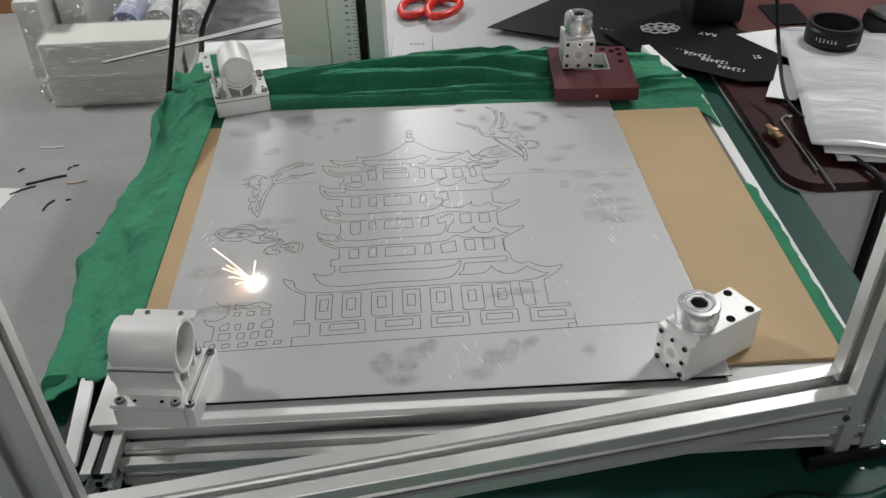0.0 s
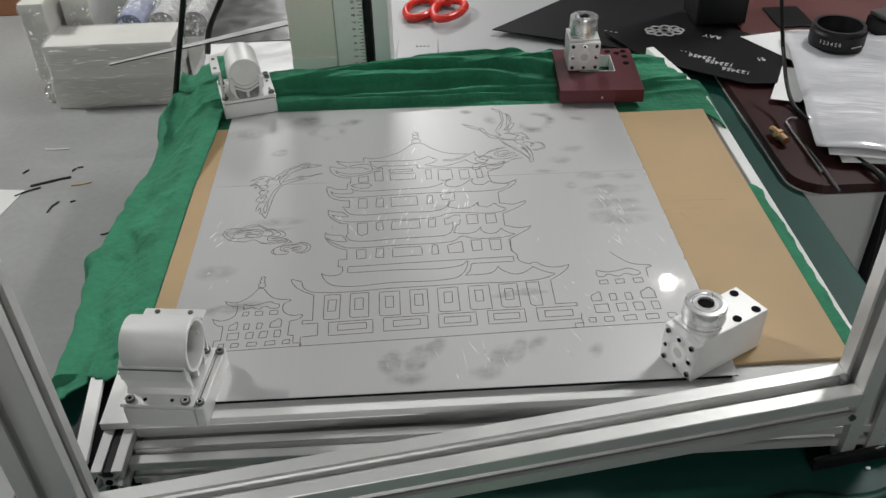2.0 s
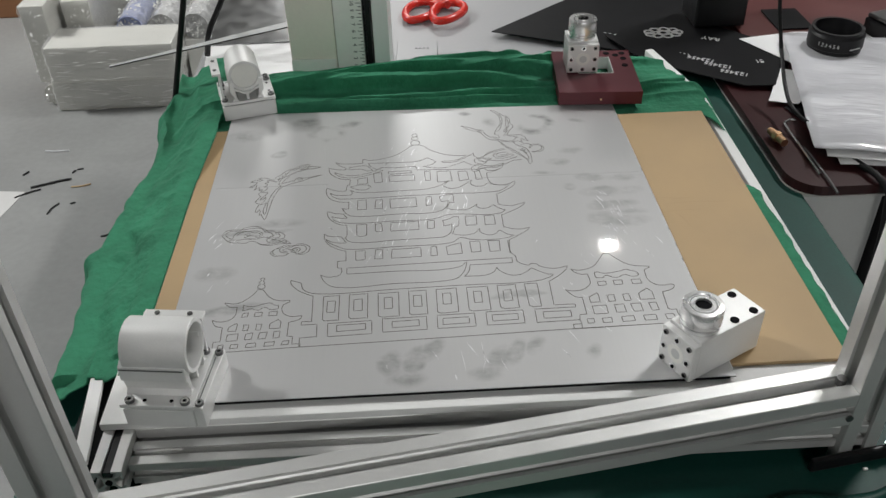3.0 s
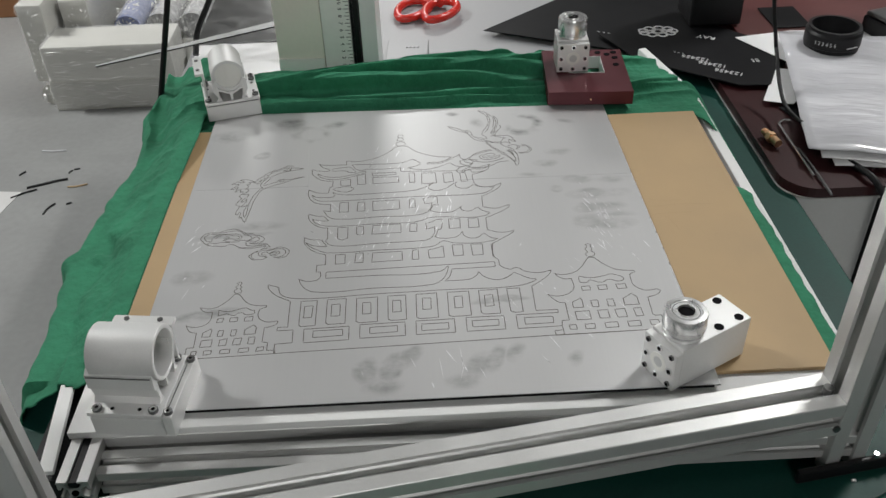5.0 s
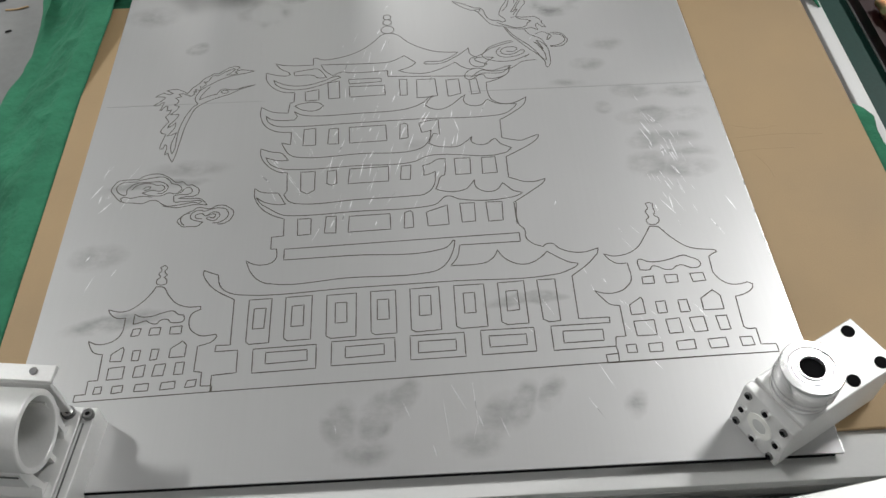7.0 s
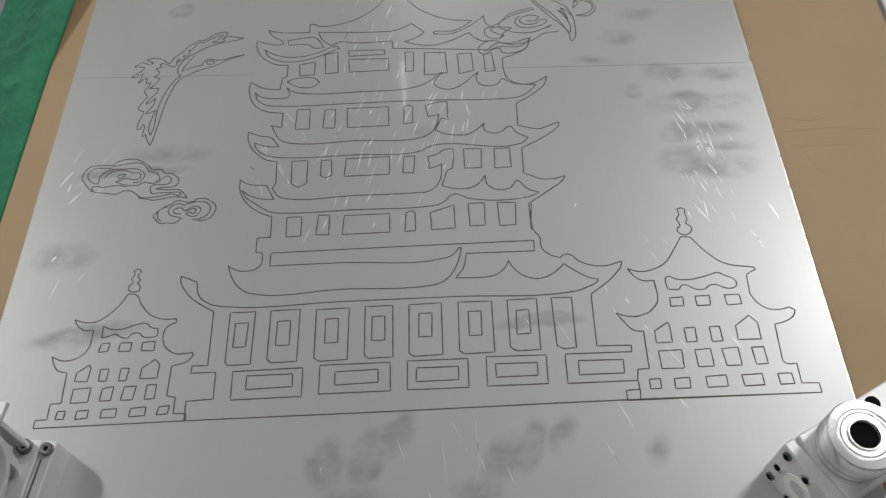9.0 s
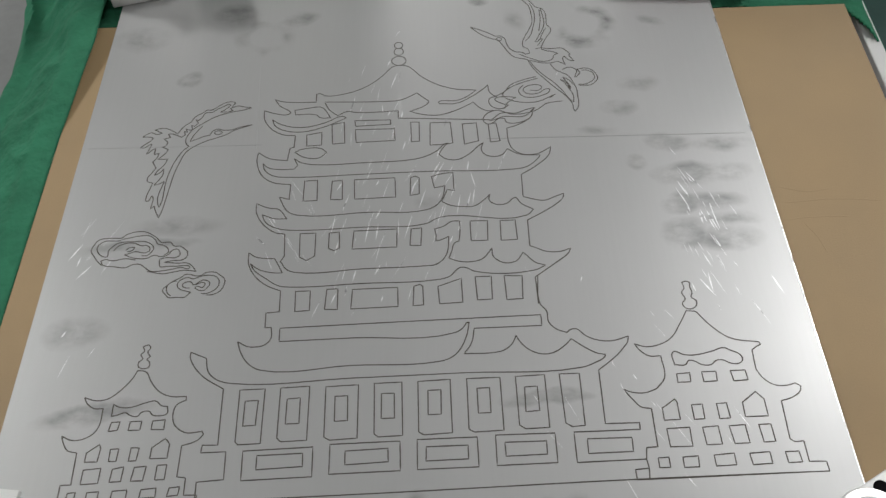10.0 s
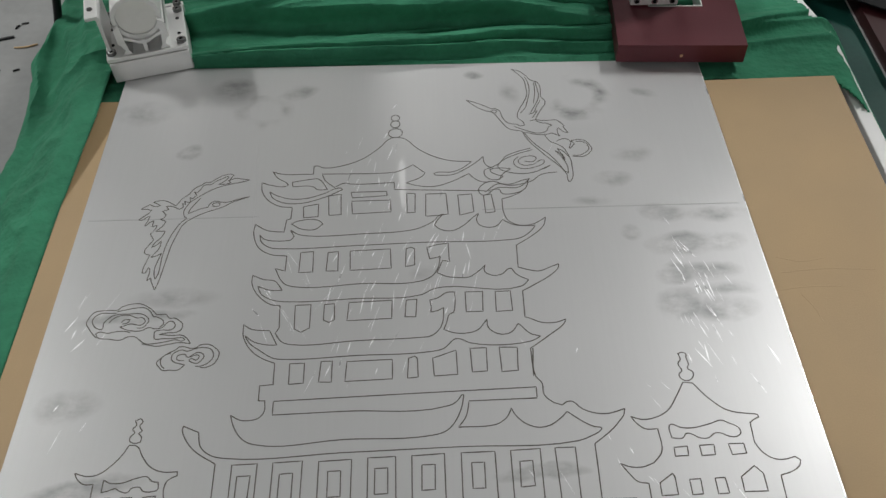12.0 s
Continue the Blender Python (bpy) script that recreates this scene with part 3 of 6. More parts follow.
def maroon_block():
    e = empty("mount_block", "dark red anodised mounting block with a square window", "block", pose(0.149, 0.716, 0.653, 0, 0, -3.5))
    bm = bmesh.new()
    w, d, h = 0.091, 0.106, 0.015
    x0, x1, y0, y1 = 0.026, 0.066, 0.046, 0.088
    for a in ((0, w, 0, y0), (0, w, y1, d), (0, x0, y0, y1), (x1, w, y0, y1)):
        box(bm, a[0], a[1], a[2], a[3], 0, h)
    bmesh.ops.remove_doubles(bm, verts=bm.verts, dist=1e-5)
    part("body", bm, MAROON, e)
    bm = bmesh.new()
    for a in ((x0, x1, y0, y0 + 0.0012), (x0, x1, y1 - 0.0012, y1), (x0, x0 + 0.0012, y0 + 0.0012, y1 - 0.0012), (x1 - 0.0012, x1, y0 + 0.0012, y1 - 0.0012)):
        box(bm, a[0] + 0.0002, a[1] - 0.0002, a[2] + 0.0002, a[3] - 0.0002, 0.001, h + 0.0004)
    part("window_lining", bm, ALU_BRIGHT, e, "thin bright metal lining")
    for x, y in ((0.064, 0.098), (0.082, 0.098), (0.082, 0.084), (0.081, 0.066), (0.074, 0.093)):
        part("bore", cylinder(bmesh.new(), (x, y, h + 0.0001), 0.0036, 0.0008, "z", 20), HOLE, e)
    part("face_screw", cylinder(bmesh.new(), (0.046, 0.0001, 0.006), 0.0012, 0.001, "y", 12), BRASS, e)


maroon_block()


# ---- green cloth ----
def fold(v, sharp=1.0):
    """A rounded crest from a noise value."""
    return max(0.0, 1 - abs(v) * 2.6) ** sharp


def crest(y, mid, height, near, far):
    """A fold that rises steeply on its near side and falls off slowly behind."""
    d = y - mid
    return height * math.exp(-((d / (near if d < 0 else far)) ** 2))


# middle line, slope, height, near width, far width, where along x it swells, how wide
BACK_FOLDS = ((0.7385, 0.02, 0.008, 0.0035, 0.005, -0.05, 0.30), (0.7475, 0.045, 0.010, 0.004, 0.009, 0.0, 0.35), (0.780, -0.06, 0.021, 0.006, 0.020, 0.02, 0.16),
              (0.792, 0.10, 0.013, 0.006, 0.015, -0.14, 0.09), (0.806, -0.12, 0.015, 0.007, 0.02, 0.13, 0.10), (0.822, 0.05, 0.013, 0.006, 0.022, -0.02, 0.12),
              (0.836, -0.10, 0.010, 0.006, 0.012, 0.20, 0.09), (0.852, 0.12, 0.010, 0.006, 0.02, 0.08, 0.15), (0.765, 0.15, 0.010, 0.005, 0.012, 0.26, 0.08))


def cloth_height(x, y):
    """Folds that run along the side at the left and across the back."""
    back = max(0.0, min(1.0, (y - 0.700) / 0.03))
    z = 0.0
    if back > 0:
        warp = 0.010 * noise.noise(Vector((x * 6.5, y * 9, 0.7))) + 0.004 * noise.noise(Vector((x * 17, y * 14, 5.7)))
        for k, (mid, slope, height, near, far, swell, wide) in enumerate(BACK_FOLDS):
            m = mid + slope * (x - swell) + warp + 0.006 * noise.noise(Vector((x * 5.2, k * 3.3, 0.5)))
            h = 1.3 * height * math.exp(-((x - swell) / wide) ** 2) * max(0.2, 0.95 + 0.7 * noise.noise(Vector((x * 7, k * 5.1, 2.5))))
            z = max(z, crest(y, m, h, near, far)) + 0.25 * min(z, crest(y, m, h, near, far))
        streak = noise.noise(Vector((x * 9 + 40 * (y - 0.8) * (x - 0.1), y * 95, 3.3)))
        z += 0.0030 * fold(streak, 1.3) * max(0.3, min(1.0, (0.26 - x) / 0.1)) + 0.0016 * noise.noise(Vector((x * 22, y * 60, 7.7))) + 0.0007 * noise.noise(Vector((x * 80, y * 110, 1.7)))
    side = 0.0045 * noise.noise(Vector((x * 26 + 1.2 * noise.noise(Vector((x * 6, y * 6, 4.1))), y * 13, 2.1)))
    side += 0.0032 * fold(noise.noise(Vector((x * 24 + 3, y * 22, 6.6))), 1.5) + 0.0022 * noise.noise(Vector((x * 60, y * 50, 1.1))) + 0.0008 * noise.noise(Vector((x * 140, y * 120, 1.1)))
    side -= 0.010 * math.exp(-((x + 0.283 + 0.5 * (y - 0.53)) / 0.008) ** 2 - ((y - 0.527) / 0.016) ** 2)
    mixed = back * max(0.0, min(1.0, (x + 0.30) / 0.07))
    return mixed * z + (1 - mixed) * side


def cloth_part(name, x0, x1, y0, y1, nx, ny, place):
    """A cloth patch of nx by ny cells; place gives the point or None for each u, v."""
    bm = bmesh.new()
    grid = {}
    for i in range(nx + 1):
        for j in range(ny + 1):
            p = place(x0 + (x1 - x0) * i / nx, y0 + (y1 - y0) * j / ny)
            if p is not None:
                grid[i, j] = bm.verts.new(p)
    for i in range(nx):
        for j in range(ny):
            k = [(i, j), (i + 1, j), (i + 1, j + 1), (i, j + 1)]
            if all(q in grid for q in k):
                bm.faces.new([grid[q] for q in k])
    ob = part(name, bm, CLOTH, None, "", True)
    s = ob.modifiers.new("thickness", "SOLIDIFY")
    s.thickness, s.offset = 0.0012, -1
    return ob


def side_cloth(u, y):
    """u runs from the fibreboard's edge out over the bench edge and down."""
    front = 0.335 + 0.28 * max(0.0, u - 0.02) * (1 if u < 0.05 else 0) + 0.010 * noise.noise(Vector((u * 40, 1, 5)))
    if u > 0.05:
        front = 0.345 - 0.25 * min(0.06, u - 0.05)
    if y < front:
        return None
    x = -0.2285 - u
    edge = -0.292 - 0.017 * max(0.0, min(1.0, (y - 0.72) / 0.07)) + 0.008 * math.exp(-((y - 0.66) / 0.05) ** 2) - 0.012 * math.sin((y - 0.35) * 9) + 0.007 * noise.noise(Vector((y * 16, 3.0, 0))) + 0.004 * noise.noise(Vector((y * 45, 6.0, 0))) - 0.012 * math.exp(-((y - 0.517) / 0.012) ** 2)
    s = max(0.0, min(1.0, (-0.231 - x) / (-0.231 - edge)))
    z = 0.6475 - 0.034 * s ** 1.3 + cloth_height(x, y) * (1 if y > 0.72 else min(1.0, s * 5))
    if y > 0.36:
        z = max(z, 0.6469 - 0.022 * max(0.0, min(1.0, (-0.2435 - x) / 0.02)) ** 1.5)
    if y < 0.372 and -0.2685 < x < -0.2415:
        z = max(z, 0.6395)
    # the cloth stands up over the fibreboard's far corner and along a stretch of its side
    ridge = max(0.0, min(1.0, (y - 0.585) / 0.09)) * max(0.0, 1 - ((x + 0.236) / 0.042) ** 2)
    z += ridge * (0.009 + 0.003 * noise.noise(Vector((x * 30, y * 22, 8.8))))
    z += 0.006 * fold(noise.noise(Vector((x * 30 + y * 16, y * 9 - x * 22, 9.3))), 1.2) * max(0.0, min(1.0, (y - 0.66) / 0.05)) * min(1.0, s * 3)
    x += 0.009 * ridge
    if x > edge:
        return (x, y, z)
    over = edge - x
    bend = 0.014
    a = min(over, bend) / bend * 1.3
    drape = 0.012 * noise.noise(Vector((y * 20, 7, over * 6))) + 0.005 * noise.noise(Vector((y * 60, 9, over * 15)))
    return (edge - bend * math.sin(a) * 0.7 - max(0, over - bend) * 0.12 + drape * min(1, over / 0.03), y, z - bend * (1 - math.cos(a)) - max(0, over - bend) * 0.97)


tagged(cloth_part("green_cloth", 0.0, 0.165, 0.30, 0.885, 74, 220, side_cloth), "creased green cotton cloth hanging over the bench side", "cloth")


def back_cloth(x, y):
    front = 0.699 + 0.003 * noise.noise(Vector((x * 25, 8.0, 1.0)))
    if x > 0.298:
        front = 0.70 - (x - 0.298) * 1.6
    wob = 0.008 * noise.noise(Vector((x * 9, 2.0, 1.0))) + 0.006 * noise.noise(Vector((x * 40, 5.0, 1.0)))
    far = 0.862 + 0.024 * max(0.0, min(1.0, (x + 0.03) / 0.04)) + wob - 0.05 * max(0, (x - 0.22) / 0.12)
    if y > far or y < front or (x > 0.309 - 0.24 * (y - 0.755) + 0.006 * noise.noise(Vector((y * 60, 3, 3))) and y > 0.765):
        return None
    near = max(0.0, min(1.0, (y - 0.70) / 0.025))
    rise = (cloth_height(x, y) - 0.001) * near
    if x < 0.21 and y < 0.7215 and x > -0.211:
        rise = min(rise, 0.0016)
    drop = max(0.0, (x - 0.312) / 0.022)
    shift = 0.55 * max(0.0, rise - 0.003) * max(0.0, min(1.0, (y - 0.728) / 0.01))
    return (x, y - shift, 0.6465 + rise - 0.022 * drop ** 1.5 - 0.030 * max(0, (y - far + 0.03) / 0.03))


tagged(cloth_part("green_cloth", -0.2415, 0.337, 0.64, 0.905, 300, 230, back_cloth), "creased green cotton cloth bunched behind the steel plate", "cloth")


def edge_cloth(x, y):
    side = 0.3165 + 0.004 * noise.noise(Vector((y * 22, 4, 2))) + 0.002 * noise.noise(Vector((y * 70, 4, 2)))
    side -= 0.010 * max(0.0, (0.345 - y) / 0.02) + 0.014 * max(0.0, (y - 0.543) / 0.012)
    if x > side:
        return None
    return (x, y, 0.6458 - 0.0035 * max(0, x - 0.3105) / 0.01 + 0.0018 * abs(noise.noise(Vector((x * 60, y * 40, 3)))))


tagged(cloth_part("green_cloth", 0.3035, 0.330, 0.325, 0.56, 40, 170, edge_cloth), "narrow strip of green cloth showing beside the fibreboard", "cloth")


# ---- things behind the plate ----
def text_part(name, body, size, material, m, parent=None, lift=0.0002):
    cu = bpy.data.curves.new(name, "FONT")
    cu.body, cu.size, cu.extrude, cu.align_x, cu.align_y, cu.resolution_u = body, size, lift, "CENTER", "CENTER", 2
    tmp = bpy.data.objects.new("lettering", cu)
    me = bpy.data.meshes.new_from_object(tmp)
    bpy.data.objects.remove(tmp)
    me.materials.clear()
    me.materials.append(material)
    ob = new(name, me)
    ob.parent = parent
    ob.matrix_basis = m
    return ob


def height_column():
    e = empty("height_column", "cream focus column with a printed centimetre scale and black rack", "column", pose(-0.158, 0.868, 0.606, 0, 0, -3))
    part("body", box(bmesh.new(), 0.0, 0.056, 0.0, 0.07, 0.0, 0.75, 0.001), CREAM, e)
    part("kick_plate", box(bmesh.new(), 0.0, 0.0555, -0.0025, -0.0003, 0.0, 0.045, 0.0004), FOAM, e)
    scale_strip = part("scale_strip", box(bmesh.new(), 0.057, 0.091, -0.002, 0.05, 0.0, 0.75, 0.0006), FOAM, e, "white scale strip with black figures")
    # figures stand 8.75 mm apart, spaced to fit the camera's view
    for k in range(41):
        z = 0.0282 + 0.004375 * k
        n = 0.006 if k % 2 == 0 else 0.0035
        part("tick", box(bmesh.new(), 0.0905 - n, 0.0905, -0.0024, -0.0019, z - 0.0003, z + 0.0003), INK, scale_strip)
    for k in range(0, 20):
        text_part("figure", str(k), 0.0062, INK, pose(0.0795, -0.0022, 0.0282 + 0.00875 * k, 90, 90, 0), scale_strip)
    part("rack", box(bmesh.new(), 0.093, 0.1, 0.004, 0.04, 0.0, 0.75), BLACK, e, "black toothed rack")
    bm = bmesh.new()
    for k in range(60):
        box(bm, 0.0915, 0.0945, -0.0005, 0.006, 0.02 + 0.004 * k, 0.022 + 0.004 * k)
    part("rack_teeth", bm, BLACK, e)
    part("side_rail", box(bmesh.new(), 0.103, 0.122, -0.004, 0.05, 0.0, 0.75, 0.001), WHITE_BOARD, e)
    part("foot_plate", box(bmesh.new(), 0.124, 0.178, 0.05, 0.115, 0.0, 0.016, 0.001), GREY_TOP, e)
    for x in (0.138, 0.143, 0.148, 0.153):
        part("bolt", cylinder(bmesh.new(), (x + 0.012, 0.09, 0.0162), 0.0016, 0.001, "z", 12), SCREW, e)


height_column()


def scissors():
    e = empty("scissors", "scissors with glossy red plastic handles on the grey table", "scissors", pose(0.030, 1.108, 0.6135, 0, 0, -24))
    for sgn in (-1, 1):
        pts = []
        for k in range(33):
            a = 2 * math.pi * k / 32
            pts.append((sgn * 0.0215 + 0.021 * math.cos(a) * (1 + 0.2 * math.sin(a)), -0.012 + 0.036 * math.sin(a), 0.002 * sgn))
        part("handle", tube(bmesh.new(), pts, 0.0058, 12), RED, e, smooth=True)
        part("shank", tube(bmesh.new(), [(sgn * 0.012, 0.012, 0.002 * sgn), (sgn * 0.004, 0.035, 0.002 * sgn), (-sgn * 0.004, 0.055, 0.001 * sgn)], 0.006, 10), RED, e, smooth=True)
        bm = prism(bmesh.new(), [(-0.007, 0), (0.007, 0), (0.0045, 0.0014), (-0.0045, 0.0014)], 0.10)
        b = part("blade", bm, CHROME, e)
        b.matrix_basis = pose(-sgn * 0.002, 0.045, 0.0006 * sgn, 0, 0, sgn * 7)
    part("pivot", cylinder(bmesh.new(), (0, 0.06, 0.003), 0.004, 0.006, "z", 18), CHROME, e)


scissors()


def flat_sheet(name, label, category, pts, z, thick, material, curl=0.0):
    """A sheet with straight borders; curl lifts its far end a little."""
    bm = bmesh.new()
    f = bm.faces.new([bm.verts.new((x, y, z)) for x, y in pts])
    up = bmesh.ops.extrude_face_region(bm, geom=[f])
    bmesh.ops.translate(bm, vec=(0, 0, thick), verts=[v for v in up["geom"] if isinstance(v, bmesh.types.BMVert)])
    if curl:
        c = Vector((sum(p[0] for p in pts) / len(pts), sum(p[1] for p in pts) / len(pts), 0))
        for v in bm.verts:
            v.co.z += curl * (v.co - c).xy.length ** 2
    return tagged(part(name, bm, material), label, category)


flat_sheet("black_sheet", "large black coated metal sheet on the grey table", "sheet", ((0.103, 1.015), (0.24, 1.135), (0.42, 1.135), (0.42, 1.00), (0.305, 0.918)), 0.6125, 0.0012, BLACK_SHEET)
sample = flat_sheet("sample_sheet", "black coated sample sheet with white laser-marked print", "sheet", ((0.255, 0.975), (0.37, 1.04), (0.482, 0.912), (0.431, 0.808), (0.395, 0.81), (0.291, 0.89)), 0.6172, 0.0012, BLACK_SHEET)
for k, (x, y, n, w) in enumerate(((0.345, 0.905, 0.05, 0.005), (0.362, 0.888, 0.055, 0.004), (0.378, 0.868, 0.05, 0.004), (0.392, 0.845, 0.045, 0.004), (0.262, 0.978, 0.018, 0.004))):
    ob = text_part("marking", "123456" if k in (1, 2, 3) else "- - -", 0.012 if k else 0.009, PRINT, pose(x, y, 0.6188, 0, 0, 150), sample)
ob = text_part("marking", "RAY", 0.013, PRINT, pose(0.393, 0.949, 0.6188, 0, 0, 152), sample)
bm = bmesh.new()
for k in range(9):
    a = 2 * math.pi * k / 9
    lathe(bm, [(0.0045, 0), (0.0075, 0), (0.0075, 0.0003), (0.0045, 0.0003), (0.0045, 0)], 18, Matrix.Translation((0.335 + 0.02 * math.cos(a), 0.975 + 0.011 * math.sin(a), 0.6185)))
lathe(bm, [(0.004, 0), (0.009, 0), (0.009, 0.0003), (0.004, 0.0003), (0.004, 0)], 18, Matrix.Translation((0.335, 0.975, 0.6185)))
part("emblem", bm, PRINT, sample)
bm = bmesh.new()
for i in range(5):
    for j in range(5):
        if (i * 3 + j * 5 + i * j) % 3:
            box(bm, 0.43 + i * 0.0022, 0.4318 + i * 0.0022, 0.868 + j * 0.0022, 0.8698 + j * 0.0022, 0.6184, 0.6187)
part("square_mark", bm, PRINT, sample)

tagged(part("black_box", box(bmesh.new(), 0.380, 0.450, 0.985, 1.05, 0.6186, 0.80, 0.003), BLACK), "upright matt black box behind the papers", "box")
# folder spread wider in lighter red to paint the desk's bright reflection
tagged(part("folder_lit_desk", box(bmesh.new(), 0.44, 0.95, 0.955, 1.3, 0.6125, 0.6168, 0.001), FOLDER), "dark red folder, enlarged to paint the desk's lit far side", "folder")
tagged(part("black_pad", box(bmesh.new(), 0.492, 0.542, 0.970, 1.04, 0.6170, 0.6192, 0.0006), BLACK_SHEET), "small black pad on the red folder", "pad")


def paper_stack():
    e = empty("paper_stack", "stack of white papers in a wrinkled clear sleeve", "paper", pose(0, 0, 0))
    for k, (a, d) in enumerate(((0, 0.0), (2.5, 0.004), (-2, 0.0075))):
        bm = bmesh.new()
        n = 24
        grid = {}
        for i in range(n + 1):
            for j in range(n + 1):
                x, y = 0.30 * i / n, 0.30 * j / n
                w = 0.005 * noise.noise(Vector((x * 15, y * 11, k * 3.1))) + 0.002 * noise.noise(Vector((x * 40, y * 40, k)))
                grid[i, j] = bm.verts.new((x, y, 0.006 + 0.005 * k + w * (1 if k == 2 else 0.3)))
        for i in range(n):
            for j in range(n):
                bm.faces.new((grid[i, j], grid[i + 1, j], grid[i + 1, j + 1], grid[i, j + 1]))
        s = part("paper_sheet", bm, SLEEVE if k == 2 else PAPER, e, "", True)
        s.matrix_basis = pose(0.410 + 0.012 * (2 - k), 0.640 - 0.008 * (2 - k), 0.6130, 0, 0, (-10, -16, -13.5)[k]) @ Matrix.Translation((0, 0, d * 0.2))
        mod = s.modifiers.new("thickness", "SOLIDIFY")
        mod.thickness = 0.0012
    card = part("backing_card", box(bmesh.new(), 0.0, 0.30, 0.0, 0.25, 0.0, 0.004), PAPER, e)
    card.matrix_basis = pose(0.476, 0.628, 0.6126, 0, 0, -3)


paper_stack()
flat_sheet("white_paper", "white paper sheet sticking out behind the sleeved papers", "paper", ((0.429, 0.942), (0.51, 0.957), (0.60, 0.945), (0.62, 0.86), (0.473, 0.86)), 0.6195, 0.0006, PAPER)
flat_sheet("white_paper", "folded corner of white paper beside the sleeved papers", "paper", ((0.452, 0.853), (0.409, 0.770), (0.44, 0.758), (0.50, 0.83)), 0.6175, 0.0006, PAPER)
flat_sheet("black_card", "black card lying half under the sleeved papers", "card", ((0.425, 0.76), (0.44, 0.70), (0.47, 0.66), (0.52, 0.70), (0.50, 0.80)), 0.6130, 0.0008, BLACK_SHEET)


def metal_case():
    e = empty("metal_case", "small grey metal case with a black base on the desk", "case", pose(0.632, 0.93, 0.6170, 0, 0, 18))
    part("base", box(bmesh.new(), -0.026, 0.05, -0.03, 0.03, 0.0, 0.024, 0.003), BLACK, e)
    part("lid", box(bmesh.new(), -0.024, 0.048, -0.028, 0.028, 0.0242, 0.030, 0.002), SCREW, e, "dull metal lid")


metal_case()


def lens_hood():
    e = empty("lens_hood", "black ribbed lens ring standing on the papers", "ring", pose(0.527, 0.878, 0.6315, 0, 0, 0))
    r = 0.0325
    part("ring", lathe(bmesh.new(), [(r - 0.004, 0), (r, 0), (r, 0.006), (r + 0.0012, 0.007), (r + 0.0012, 0.022), (r - 0.001, 0.025), (r - 0.001, 0.0285), (r - 0.005, 0.0285), (r - 0.004, 0)], 64), BLACK, e, smooth=True)
    for k, ch in enumerate("123456"):
        a = radians(212 + 8 * k)
        text_part("figure", ch, 0.0066, PRINT, Matrix.Translation((math.cos(a) * (r + 0.0014), math.sin(a) * (r + 0.0014), 0.0145)) @ pose(0, 0, 0, 90, 0, math.degrees(a) + 90), e)
    bm = bmesh.new()
    box(bm, -0.008, 0.008, -0.0003, 0.0003, -0.0007, 0.0007)
    m = part("print_bar", bm, PRINT, e)
    a = radians(290)
    m.matrix_basis = Matrix.Translation((math.cos(a) * (r + 0.0013), math.sin(a) * (r + 0.0013), 0.011)) @ pose(0, 0, 0, 0, 0, 20)


lens_hood()


def brass_fitting():
    e = empty("brass_fitting", "small threaded brass fitting lying on the desk", "fitting", pose(0.3885, 0.685, 0.6188, 0, 0, -78) @ pose(0, 0, 0, 0, 90, 0) @ Matrix.Scale(0.74, 4))
    part("hexagon", cylinder(bmesh.new(), (0, 0, 0), 0.0085, 0.008, "z", 6, bevel=0.0004), BRASS, e)
    part("stub", cylinder(bmesh.new(), (0, 0, 0.012), 0.0062, 0.016, "z", 24, bevel=0.0005), BRASS, e)
    for k in range(6):
        part("thread", cylinder(bmesh.new(), (0, 0, -0.006 - 0.0024 * k), 0.0063 - 0.0002 * k, 0.0016, "z", 24), BRASS, e)
    part("core", cylinder(bmesh.new(), (0, 0, -0.011), 0.0048, 0.018, "z", 20), BRASS, e)


brass_fitting()


def rod_thing(name, label, category, pts, r, material):
    return tagged(part(name, tube(bmesh.new(), glide(pts, 8), r, 12), material, None, "", True), label, category)


rod_thing("hex_key", "bent bright steel hex key on the dark desk", "hex key", ((0.425, 0.726, 0.615), (0.419, 0.728, 0.615), (0.411, 0.721, 0.615), (0.41, 0.709, 0.615), (0.409, 0.663, 0.615), (0.408, 0.611, 0.615)), 0.0015, CHROME)
rod_thing("hex_key", "dark steel hex key lying beside the papers", "hex key", ((0.412, 0.666, 0.615), (0.413, 0.649, 0.615), (0.413, 0.611, 0.615), (0.412, 0.576, 0.615)), 0.0014, SCREW)
rod_thing("black_cable", "black cable lying over the desk edge", "cable", ((0.446, 0.650, 0.6165), (0.455, 0.622, 0.6175), (0.462, 0.598, 0.618), (0.468, 0.580, 0.608), (0.470, 0.572, 0.56), (0.474, 0.570, 0.30), (0.49, 0.60, 0.005)), 0.0035, BLACK)
rod_thing("black_cable", "thin black cable hanging past the papers onto the desk", "cable", ((0.345, 0.80, 1.15), (0.385, 0.80, 0.90), (0.410, 0.80, 0.727), (0.4225, 0.797, 0.671), (0.417, 0.75, 0.642), (0.414, 0.715, 0.636), (0.424, 0.700, 0.628), (0.445, 0.69, 0.6205)), 0.0022, BLACK)
rod_thing("black_cable", "black cable hanging down beside the bench cloth", "cable", ((-0.177, 0.83, 1.05), (-0.221, 0.83, 0.897), (-0.265, 0.83, 0.744), (-0.296, 0.832, 0.637), (-0.302, 0.826, 0.612), (-0.295, 0.80, 0.6042), (-0.28, 0.77, 0.6038)), 0.0034, BLACK)
